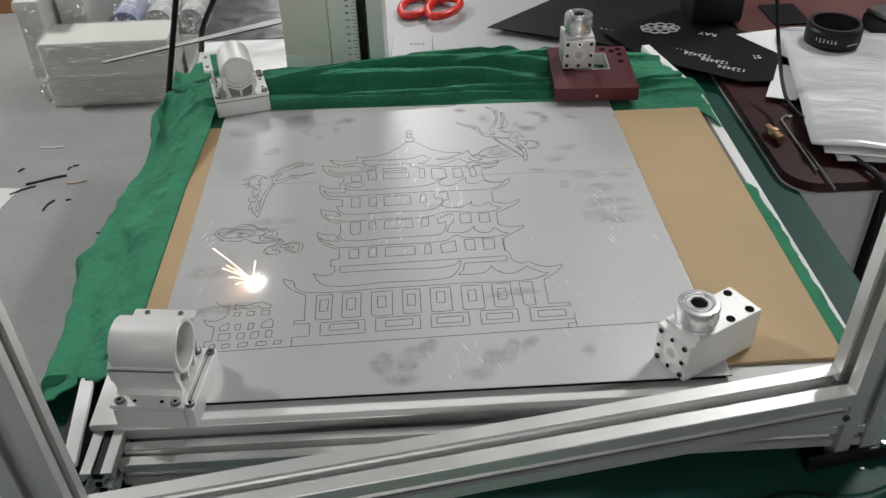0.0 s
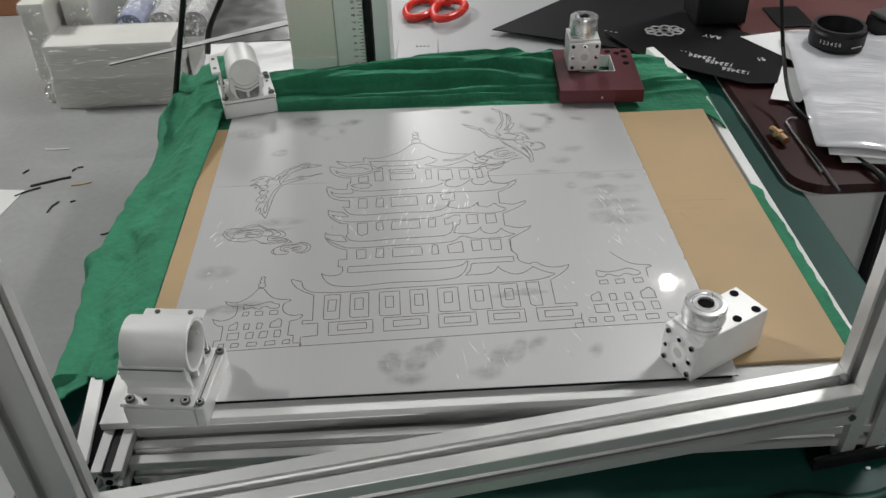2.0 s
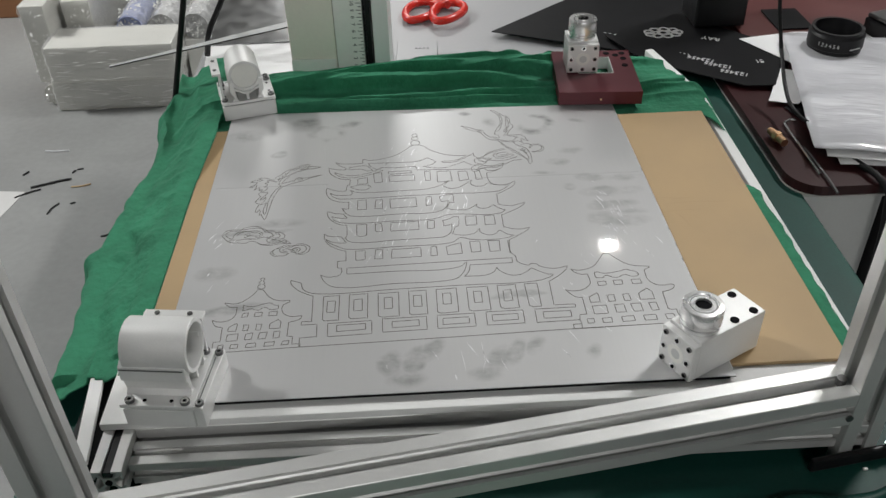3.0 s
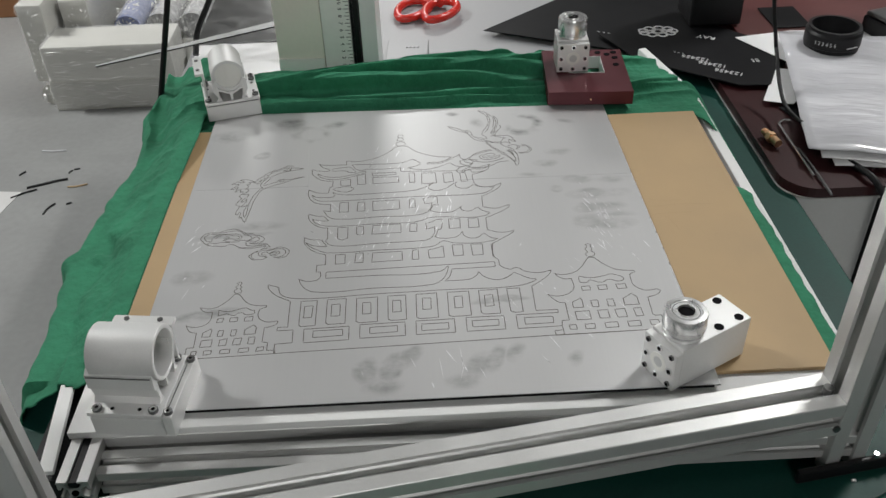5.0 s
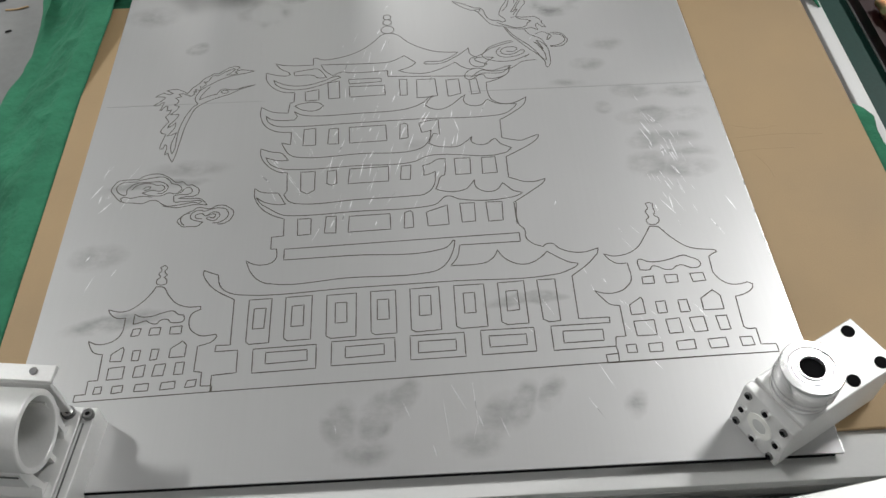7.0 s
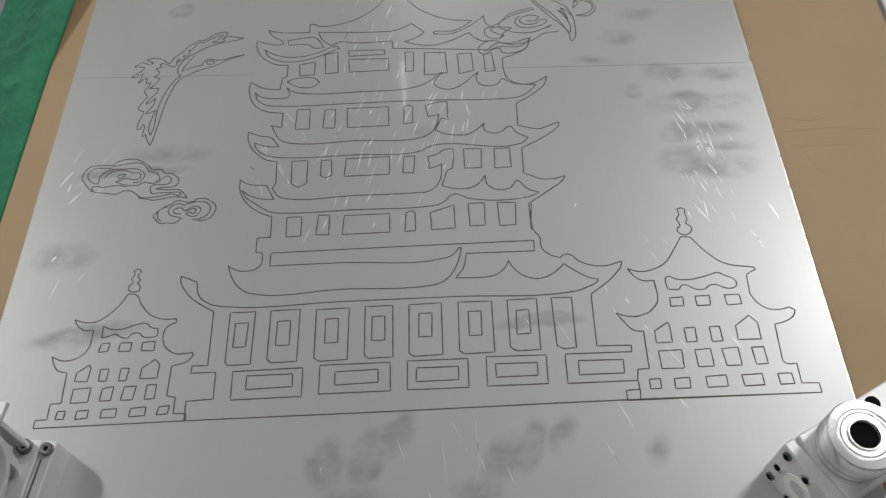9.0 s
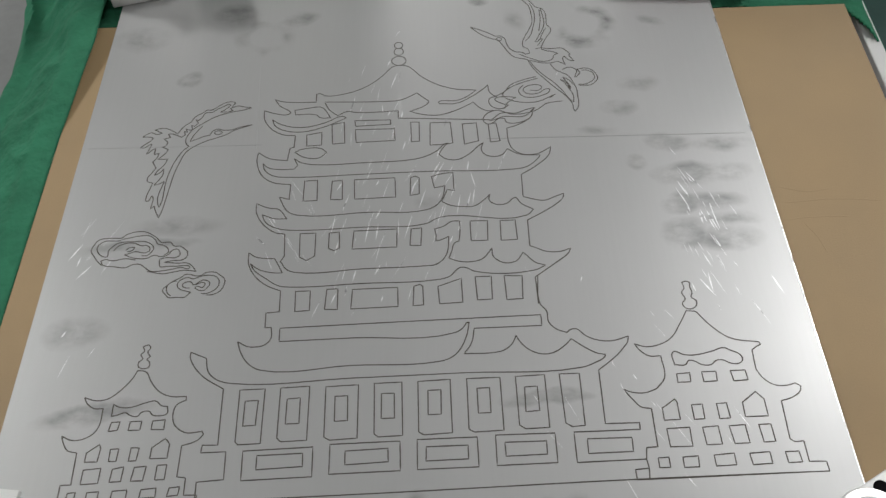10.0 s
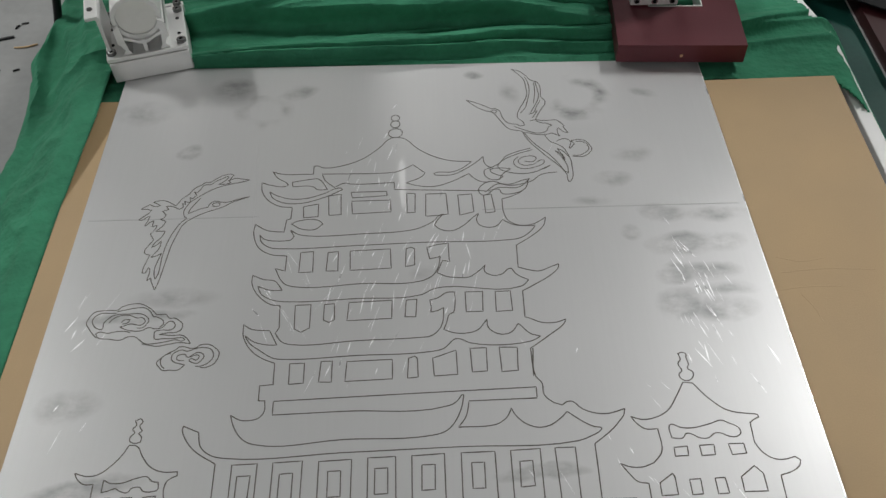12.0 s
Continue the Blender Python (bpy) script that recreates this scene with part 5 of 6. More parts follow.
engraving("pagoda_roof", [((-74.7, -15.3), (-75.7, 0.2), (-81.7, 1.6), (-90.0, 8.9), (-94.1, 17.2), (-94.5, 23.4), (-87.0, 19.8), (-80.9, 18.6), (-75.5, 11.4), (-82.8, 11.8), (-90.5, 15.0), (-87.4, 8.8), (-80.3, 4.4), (-70.3, 2.8), (-31.0, 3.6), (6.6, 4.8), (13.2, 8.5), (19.8, 9.9), (65.7, 8.7), (70.0, 13.0), (63.1, 17.5), (60.5, 22.1), (58.5, 21.7), (54.9, 18.2), (49.8, 17.1), (45.0, 19.5), (44.1, 21.6), (45.0, 25.3), (41.8, 21.7), (34.9, 16.6), (28.3, 16.5), (21.6, 17.6), (16.1, 20.7), (19.5, 29.8), (23.6, 28.8), (23.2, 43.0), (17.1, 42.4), (10.1, 40.2), (11.8, 31.4), (16.9, 32.4))])
engraving("pagoda_roof", [((16.9, 32.4), (18.2, 33.3), (16.8, 24.8), (13.4, 18.7), (6.6, 14.9), (-28.2, 14.4), (-68.0, 13.6), (-74.9, 16.3), (-81.4, 27.9), (-75.2, 25.9), (-75.3, 37.4))])
engraving("pagoda_roof", [((65.8, 5.1), (74.1, 10.0), (82.9, 15.8), (88.4, 21.7), (88.7, 24.2), (83.5, 22.0), (76.5, 19.3), (71.0, 20.4), (64.5, 22.7), (64.7, 39.8), (73.8, 46.1), (82.5, 54.6), (84.5, 61.4), (76.3, 56.3), (67.6, 55.7), (61.0, 60.2), (58.6, 67.3), (58.3, 78.1), (66.0, 81.0), (73.6, 86.5), (76.7, 95.3))])
engraving("pagoda_roof", [((-75.3, 37.4), (-85.8, 39.2), (-93.3, 44.8), (-97.7, 56.2), (-97.6, 63.9), (-89.6, 58.5), (-78.9, 56.7), (-78.1, 66.7), (-75.6, 67.5), (-75.5, 76.9))])
engraving("pagoda_roof", [((14.9, 58.2), (18.9, 54.4), (25.9, 53.1), (32.9, 56.9), (40.2, 64.4), (42.8, 66.5), (41.4, 61.1), (43.4, 56.8), (48.5, 54.8), (53.7, 55.9), (57.5, 60.8), (64.2, 56.3), (77.3, 54.8), (76.1, 52.7), (68.6, 45.9), (58.2, 44.1), (11.9, 44.5), (-32.8, 43.8), (-77.5, 43.2), (-86.3, 44.5), (-92.0, 49.1), (-93.8, 55.0), (-90.5, 51.4), (-81.6, 49.5), (-74.1, 49.7), (-72.2, 52.7), (-74.8, 58.2), (-69.9, 54.5), (-61.1, 52.6), (-29.7, 53.1), (-3.6, 54.1), (5.0, 56.0), (13.9, 61.0), (18.5, 66.3), (21.0, 67.1), (18.5, 64.5), (14.9, 58.2))])
engraving("pagoda_roof", [((-75.5, 77.4), (-82.8, 78.2), (-90.5, 82.9), (-96.2, 91.4), (-97.5, 99.9), (-90.1, 97.0), (-82.7, 95.7), (-79.9, 97.0), (-81.2, 99.1), (-87.2, 103.4), (-91.2, 109.7), (-85.7, 107.4), (-64.1, 106.2), (-64.3, 113.4), (-62.1, 113.8), (-58.1, 111.6), (-47.0, 112.6), (-32.4, 118.6), (-21.4, 128.5), (-14.0, 137.3), (-5.6, 137.5), (5.1, 126.2), (16.3, 118.2), (27.4, 114.0), (40.4, 112.7), (34.6, 107.4), (27.2, 103.7), (16.9, 103.7), (15.4, 102.8), (16.1, 101.3), (27.1, 101.2), (36.4, 106.3), (46.1, 114.6), (48.1, 117.0), (48.8, 110.8), (51.2, 107.6), (53.8, 105.9))])
engraving("pagoda_roof", [((52.4, 93.9), (46.9, 93.7), (41.6, 97.0), (38.1, 101.7), (27.0, 95.2), (15.9, 91.3), (5.1, 92.3), (-3.0, 95.2), (6.9, 100.2), (9.5, 103.6), (1.4, 111.7), (-2.3, 109.2), (-9.7, 105.5), (-17.0, 104.9), (-58.5, 106.0), (-55.5, 99.3), (-49.6, 93.5), (-42.5, 97.1), (-38.8, 96.0), (-10.6, 96.1), (-10.5, 89.7), (48.3, 85.8))])
engraving("pagoda_roof", rings=[((-74.9, 63.3), (-70.9, 65.4), (-58.6, 65.8), (-54.8, 62.3), (-59.7, 58.0), (-68.6, 58.9))])
engraving("pagoda_roof", rings=[((-91.4, 91.7), (-89.0, 86.1), (-81.3, 81.4), (-70.4, 80.4), (-56.3, 84.6), (-44.0, 91.3), (-45.9, 92.8), (-56.5, 88.0), (-67.2, 84.6), (-78.0, 84.7), (-87.4, 88.5))])
engraving("pagoda_roof", rings=[((-77.5, 99.4), (-66.6, 101.3), (-60.5, 101.5), (-53.9, 91.8), (-60.5, 92.1), (-63.5, 94.8), (-76.8, 95.4))])
engraving("window_line", panes=[((-66.4, -39.5), (-58.2, -39.4), (-57.8, -52.1), (-65.8, -52.5)), ((-49.0, -38.7), (-42.8, -38.6), (-42.6, -52.0), (-49.6, -51.7)), ((-34.7, -39.3), (-9.6, -38.8), (-9.3, -51.2), (-35.2, -51.9)), ((-0.6, -38.5), (2.8, -37.2), (4.3, -38.7), (4.7, -50.6), (-1.1, -51.1)), ((12.7, -39.0), (25.8, -34.1), (26.2, -49.7), (13.5, -50.3)), ((33.6, -33.3), (42.6, -33.3), (42.5, -48.2), (34.3, -48.6))])
engraving("window_line", panes=[((49.8, -33.2), (59.8, -33.6), (59.2, -48.5), (50.4, -48.9)), ((-66.8, 0.2), (-57.6, 0.3), (-57.3, -16.0), (-61.9, -18.8), (-66.0, -16.4)), ((-49.8, -0.0), (-44.0, 0.5), (-43.3, -10.8), (-46.4, -12.6), (-49.7, -10.9)), ((-35.5, 0.9), (-10.4, 1.5), (-10.4, -11.3), (-36.1, -11.9)), ((-2.2, 1.2), (4.0, 1.7), (3.4, -10.8), (-2.8, -10.5)), ((32.2, 5.7), (42.4, 5.6), (42.0, -8.5), (32.4, -8.5))])
engraving("window_line", panes=[((49.8, 5.3), (58.6, 5.4), (59.0, -8.5), (49.6, -8.9)), ((-66.9, 39.7), (-59.1, 40.2), (-58.5, 24.4), (-66.9, 24.3)), ((-50.1, 39.0), (-43.9, 39.5), (-43.4, 24.5), (-50.5, 24.8)), ((-36.7, 39.6), (-12.1, 40.2), (-11.4, 25.3), (-36.0, 24.6)), ((-2.5, 39.9), (0.3, 41.0), (2.6, 39.7), (2.7, 27.1), (-2.8, 26.1)), ((-68.3, 77.5), (-58.8, 79.4), (-58.4, 68.6), (-67.6, 68.1))])
engraving("window_line", panes=[((-52.8, 85.9), (-44.9, 87.4), (-43.9, 69.7), (-51.6, 69.2)), ((-38.4, 88.6), (-15.5, 88.4), (-15.1, 84.6), (-37.5, 83.7)), ((-37.7, 80.8), (-12.9, 80.6), (-12.3, 70.6), (-36.8, 69.9)), ((-2.5, 85.9), (2.9, 85.6), (2.9, 69.3), (-2.0, 69.1)), ((9.8, 84.8), (22.7, 84.6), (23.8, 67.0), (19.9, 66.3), (9.6, 65.8)), ((30.3, 82.9), (39.2, 83.4), (40.0, 68.1), (31.1, 65.7))])
engraving("window_line", panes=[((46.7, 82.0), (51.7, 82.8), (53.4, 67.5), (47.4, 66.8))])
engraving("crane_outline", [((39.0, 174.0), (47.0, 170.0), (53.0, 166.0), (56.0, 164.0), (59.0, 164.0), (62.0, 161.0), (63.0, 156.0), (65.0, 151.0), (68.0, 148.0), (73.0, 147.0), (75.0, 145.0), (78.0, 146.0), (77.0, 150.0), (74.0, 153.0), (74.0, 157.0), (76.0, 163.0), (79.0, 169.0), (82.0, 177.0), (82.0, 186.0), (81.0, 194.0), (77.0, 201.0), (73.0, 206.0), (79.0, 203.0), (83.0, 198.0), (86.0, 193.0), (90.0, 191.0), (92.0, 186.0), (92.0, 180.0), (92.0, 174.0), (94.0, 171.0), (94.0, 167.0), (91.0, 162.0), (88.0, 156.0), (86.0, 151.0))])
engraving("crane_outline", [((39.0, 174.0), (45.0, 167.0), (52.0, 162.0), (57.0, 160.0), (60.0, 155.0), (63.0, 149.0), (67.0, 143.0), (72.0, 141.0), (76.0, 140.0))])
engraving("crane_outline", [((82.0, 197.0), (84.0, 189.0), (84.0, 180.0), (82.0, 171.0), (80.0, 164.0), (76.0, 158.0))])
engraving("crane_outline", [((88.0, 190.0), (88.0, 180.0), (86.0, 168.0))])
engraving("crane_outline", [((89.0, 191.0), (90.0, 183.0), (90.0, 174.0), (85.0, 162.0), (83.0, 158.0))])
engraving("crane_outline", [((91.0, 171.0), (88.0, 165.0), (85.0, 158.0), (82.0, 157.0))])
engraving("crane_outline", [((85.0, 159.0), (88.0, 160.0), (84.0, 153.0))])
engraving("crane_outline", [((82.0, 150.0), (86.0, 151.0))])
engraving("crane_outline", [((86.0, 151.0), (91.0, 150.0), (96.0, 150.0), (100.0, 150.0), (103.0, 147.0), (105.0, 144.0), (104.0, 143.0), (106.0, 139.0), (107.0, 137.0), (104.0, 138.0), (101.0, 142.0), (100.0, 141.0), (100.0, 137.0), (101.0, 134.0), (98.0, 136.0), (96.0, 137.0), (92.0, 136.0), (87.0, 136.0), (83.0, 137.0), (78.0, 139.0))])
engraving("crane_outline", [((86.0, 150.0), (89.0, 148.0), (93.0, 147.0), (97.0, 145.0), (94.0, 143.0), (93.0, 140.0), (90.0, 138.0), (84.0, 138.0), (80.0, 140.0), (76.0, 142.0), (71.0, 145.0))])
engraving("crane_outline", [((76.0, 140.0), (78.0, 134.0), (81.0, 128.0), (86.0, 121.0), (91.0, 114.0), (96.0, 108.0), (100.0, 102.0), (102.0, 97.0), (102.0, 93.0), (103.0, 91.0), (105.0, 94.0), (106.0, 99.0), (106.0, 105.0), (106.0, 110.0), (105.0, 115.0), (104.0, 118.0), (102.0, 123.0), (97.0, 127.0), (94.0, 129.0), (91.0, 135.0))])
engraving("crane_outline", [((77.0, 139.0), (81.0, 131.0), (86.0, 124.0), (92.0, 117.0), (97.0, 109.0), (101.0, 101.0), (103.0, 99.0), (103.0, 106.0), (100.0, 114.0), (97.0, 119.0), (96.0, 120.0), (99.0, 118.0), (102.0, 111.0), (102.0, 113.0), (98.0, 122.0), (101.0, 120.0), (105.0, 114.0))])
engraving("crane_outline", [((98.0, 129.0), (102.0, 131.0), (105.0, 131.0), (108.0, 128.0), (106.0, 122.0), (107.0, 122.0), (110.0, 126.0), (108.0, 129.0), (113.0, 130.0), (118.0, 128.0), (120.0, 124.0), (121.0, 121.0), (119.0, 117.0), (115.0, 114.0), (108.0, 114.0), (108.0, 115.0), (112.0, 115.0), (117.0, 118.0), (119.0, 121.0), (118.0, 126.0), (114.0, 128.0), (111.0, 128.0))])
engraving("mist_swirl", [((80.2, 123.3), (72.6, 121.0), (62.9, 116.2), (58.8, 110.3), (53.0, 106.5), (48.5, 104.1), (49.7, 97.6), (56.1, 95.2), (60.6, 98.0), (55.6, 100.3), (52.1, 103.9), (56.7, 105.8), (65.8, 104.8), (60.0, 100.1), (57.9, 95.1))])
engraving("mist_swirl", [((81.2, 121.7), (70.4, 118.0), (61.9, 113.3), (57.5, 107.2), (63.7, 101.9), (78.2, 100.2), (91.7, 106.5), (87.7, 103.6))])
engraving("mist_swirl", [((71.4, 115.8), (68.0, 110.8), (70.7, 105.6), (80.5, 105.1), (88.4, 110.8), (86.7, 111.9), (80.7, 108.1), (73.4, 108.0), (71.1, 111.7), (75.9, 115.6), (83.1, 114.2), (81.0, 110.7), (75.5, 111.0))])
engraving("mist_swirl", [((95.5, 100.3), (85.5, 98.7), (77.7, 92.7), (63.0, 89.9), (52.4, 93.9), (44.8, 89.4), (44.0, 84.6), (46.7, 82.0), (55.6, 87.9), (70.1, 88.1), (77.2, 95.2), (72.3, 93.9), (64.9, 90.9), (55.8, 91.3), (49.0, 85.7))])
engraving("mist_swirl", [((76.7, 95.3), (73.6, 86.5), (64.2, 82.2), (58.3, 83.4), (57.3, 86.3), (47.6, 84.9))])
engraving("bird_outline", [((-106.0, 103.0), (-112.0, 101.0), (-117.0, 100.0), (-124.0, 98.0), (-130.0, 95.0), (-134.0, 92.0), (-139.0, 88.0), (-142.0, 85.0), (-144.0, 81.0), (-145.0, 77.0), (-144.0, 73.0), (-142.0, 71.0))])
engraving("bird_outline", [((-106.0, 103.0), (-111.0, 104.0), (-115.0, 105.0), (-120.0, 103.0), (-118.0, 101.0), (-121.0, 100.0), (-126.0, 100.0), (-123.0, 102.0), (-120.0, 106.0), (-121.0, 107.0), (-126.0, 104.0), (-129.0, 102.0), (-131.0, 100.0), (-134.0, 100.0), (-136.0, 99.0), (-137.0, 96.0), (-139.0, 93.0), (-141.0, 94.0), (-139.0, 91.0), (-141.0, 88.0), (-143.0, 89.0), (-142.0, 85.0), (-144.0, 85.0), (-146.0, 86.0), (-145.0, 83.0), (-147.0, 84.0), (-146.0, 81.0), (-148.0, 79.0), (-150.0, 80.0))])
engraving("bird_outline", [((-119.0, 104.0), (-118.0, 106.0), (-117.0, 108.0), (-119.0, 109.0), (-124.0, 108.0), (-128.0, 105.0), (-132.0, 102.0), (-135.0, 102.0), (-137.0, 100.0), (-140.0, 98.0), (-142.0, 96.0), (-144.0, 92.0), (-146.0, 90.0), (-148.0, 88.0), (-150.0, 84.0), (-151.0, 82.0), (-155.0, 85.0), (-159.0, 87.0), (-163.0, 87.0), (-166.0, 86.0), (-161.0, 83.0), (-164.0, 82.0), (-168.0, 84.0), (-171.0, 82.0), (-173.0, 80.0), (-169.0, 80.0), (-166.0, 79.0), (-167.0, 77.0), (-170.0, 74.0), (-173.0, 71.0), (-170.0, 71.0), (-168.0, 73.0), (-166.0, 74.0), (-167.0, 69.0), (-168.0, 66.0), (-167.0, 66.0), (-165.0, 69.0), (-163.0, 70.0), (-163.0, 65.0), (-160.0, 66.0), (-161.0, 62.0), (-163.0, 59.0), (-160.0, 54.0), (-162.0, 50.0), (-164.0, 45.0), (-163.0, 43.0), (-160.0, 42.0), (-161.0, 37.0), (-162.0, 32.0), (-162.0, 28.0), (-160.0, 28.0), (-159.0, 32.0), (-158.0, 31.0), (-158.0, 22.0), (-156.0, 24.0), (-155.0, 21.0), (-153.0, 17.0), (-152.0, 15.0))])
engraving("bird_outline", [((-150.0, 80.0), (-154.0, 82.0), (-157.0, 82.0), (-155.0, 79.0), (-159.0, 78.0), (-156.0, 75.0), (-157.0, 72.0), (-159.0, 71.0), (-155.0, 69.0), (-156.0, 66.0), (-160.0, 61.0), (-157.0, 61.0), (-154.0, 61.0), (-155.0, 57.0), (-159.0, 51.0), (-160.0, 48.0), (-157.0, 50.0), (-155.0, 53.0), (-155.0, 48.0), (-159.0, 40.0), (-156.0, 41.0), (-153.0, 43.0), (-154.0, 38.0), (-155.0, 31.0), (-154.0, 25.0), (-153.0, 23.0), (-152.0, 28.0), (-152.0, 34.0), (-152.0, 43.0), (-151.0, 51.0), (-149.0, 59.0), (-147.0, 64.0), (-145.0, 68.0), (-142.0, 71.0))])
engraving("bird_outline", [((-152.0, 15.0), (-151.0, 19.0), (-150.0, 28.0), (-149.0, 39.0), (-148.0, 49.0), (-146.0, 58.0), (-144.0, 65.0), (-141.0, 69.0), (-137.0, 72.0), (-132.0, 75.0), (-127.0, 77.0), (-120.0, 80.0), (-114.0, 84.0), (-109.0, 86.0), (-104.0, 88.0), (-112.0, 86.0), (-117.0, 84.0), (-122.0, 84.0), (-126.0, 85.0), (-129.0, 83.0), (-130.0, 80.0), (-134.0, 79.0), (-138.0, 77.0), (-142.0, 75.0), (-141.0, 79.0), (-139.0, 83.0), (-136.0, 88.0))])
engraving("cloud_swirl", [((-116.0, -40.0), (-113.0, -40.0), (-109.0, -38.0), (-107.0, -34.0), (-107.0, -30.0), (-110.0, -27.0), (-113.0, -25.0), (-118.0, -25.0), (-121.0, -27.0), (-124.0, -27.0), (-127.0, -26.0), (-130.0, -26.0), (-132.0, -28.0), (-134.0, -29.0), (-137.0, -31.0), (-139.0, -33.0), (-141.0, -36.0), (-139.0, -39.0), (-137.0, -41.0), (-133.0, -41.0), (-128.0, -41.0), (-126.0, -39.0), (-125.0, -38.0), (-128.0, -37.0), (-131.0, -36.0), (-133.0, -34.0), (-133.0, -31.0), (-131.0, -29.0), (-128.0, -28.0), (-125.0, -29.0), (-122.0, -28.0), (-119.0, -27.0), (-115.0, -27.0), (-112.0, -28.0), (-110.0, -31.0), (-110.0, -34.0), (-112.0, -37.0), (-116.0, -39.0), (-119.0, -39.0))])
engraving("cloud_swirl", [((-134.0, -30.0), (-137.0, -31.0), (-139.0, -34.0), (-138.0, -38.0), (-136.0, -40.0))])
engraving("cloud_swirl", [((-126.0, -35.0), (-128.0, -35.0), (-130.0, -34.0), (-130.0, -32.0), (-128.0, -31.0), (-126.0, -31.0), (-124.0, -33.0), (-121.0, -31.0), (-119.0, -30.0), (-116.0, -31.0), (-115.0, -33.0), (-116.0, -35.0), (-118.0, -37.0), (-122.0, -36.0), (-123.0, -35.0), (-122.0, -34.0), (-119.0, -35.0), (-118.0, -34.0), (-118.0, -32.0), (-121.0, -32.0), (-123.0, -33.0))])
engraving("cloud_swirl", [((-179.0, -18.0), (-182.0, -15.0), (-185.0, -11.0), (-187.0, -8.0), (-186.0, -3.0), (-184.0, 0.0), (-179.0, 1.0), (-174.0, 1.0), (-171.0, 1.0), (-169.0, 3.0), (-164.0, 5.0), (-158.0, 5.0), (-154.0, 3.0), (-150.0, 0.0), (-147.0, -3.0), (-144.0, -3.0), (-142.0, -3.0), (-139.0, -6.0), (-136.0, -6.0), (-133.0, -8.0), (-131.0, -10.0), (-131.0, -14.0), (-134.0, -16.0), (-138.0, -16.0), (-143.0, -17.0), (-135.0, -18.0), (-130.0, -18.0), (-127.0, -20.0), (-124.0, -24.0))])
engraving("cloud_swirl", [((-124.0, -24.0), (-131.0, -23.0), (-137.0, -24.0), (-143.0, -25.0), (-148.0, -24.0), (-152.0, -23.0))])
engraving("cloud_swirl", [((-180.0, -15.0), (-178.0, -18.0), (-172.0, -19.0), (-165.0, -20.0), (-161.0, -18.0), (-157.0, -18.0), (-153.0, -21.0), (-150.0, -23.0), (-144.0, -23.0), (-138.0, -22.0), (-133.0, -21.0), (-129.0, -22.0), (-128.0, -21.0), (-129.0, -20.0), (-135.0, -20.0), (-141.0, -20.0), (-145.0, -20.0), (-146.0, -17.0), (-146.0, -15.0), (-142.0, -14.0), (-137.0, -14.0), (-135.0, -12.0), (-136.0, -9.0), (-138.0, -8.0), (-140.0, -9.0), (-142.0, -12.0), (-146.0, -13.0), (-150.0, -12.0), (-154.0, -14.0), (-159.0, -14.0), (-163.0, -13.0), (-165.0, -12.0))])
engraving("cloud_swirl", [((-171.0, -1.0), (-175.0, -1.0), (-180.0, -1.0), (-183.0, -3.0), (-184.0, -6.0), (-182.0, -10.0), (-179.0, -12.0), (-177.0, -12.0), (-177.0, -8.0), (-175.0, -5.0), (-173.0, -3.0), (-169.0, -2.0), (-164.0, -2.0), (-157.0, -2.0), (-153.0, -4.0), (-151.0, -7.0), (-152.0, -10.0), (-154.0, -12.0), (-157.0, -12.0))])
engraving("cloud_swirl", [((-180.0, -15.0), (-178.0, -14.0), (-173.0, -15.0), (-168.0, -14.0), (-164.0, -14.0), (-160.0, -15.0))])
engraving("cloud_swirl", [((-174.0, -8.0), (-172.0, -5.0), (-168.0, -3.0), (-163.0, -3.0), (-158.0, -5.0), (-155.0, -5.0), (-153.0, -8.0), (-155.0, -10.0), (-157.0, -10.0), (-161.0, -9.0), (-164.0, -10.0), (-167.0, -11.0), (-165.0, -12.0))])
engraving("cloud_swirl", [((-167.0, -8.0), (-165.0, -6.0), (-162.0, -6.0), (-163.0, -8.0), (-166.0, -9.0))])
engraving("cloud_swirl", [((-171.0, 0.0), (-166.0, 1.0), (-161.0, 2.0), (-155.0, 2.0), (-151.0, -1.0), (-149.0, -4.0), (-146.0, -5.0), (-143.0, -7.0), (-142.0, -10.0), (-144.0, -12.0))])
engraving("pagoda_finial", rings=[oval(-10.9, 157.8, 2.9, 3.0), oval(-10.8, 151.5, 3.2, 3.4), oval(-10.6, 142.6, 4.8, 4.4)])
for eye in (oval(-125.0, 82.0, 2.4, 1.6), oval(58.0, 161.0, 1.8, 1.6)):
    engraving("bird_eye", rings=[eye])

# the strokes that the laser draws during the clip, with the second at which each one shows
FRESH = []


def fresh(name, at, pts, closed=False, corner=50):
    FRESH.append((part(name, stroke(bmesh.new(), pts, closed, corner), ETCH, plate), at))


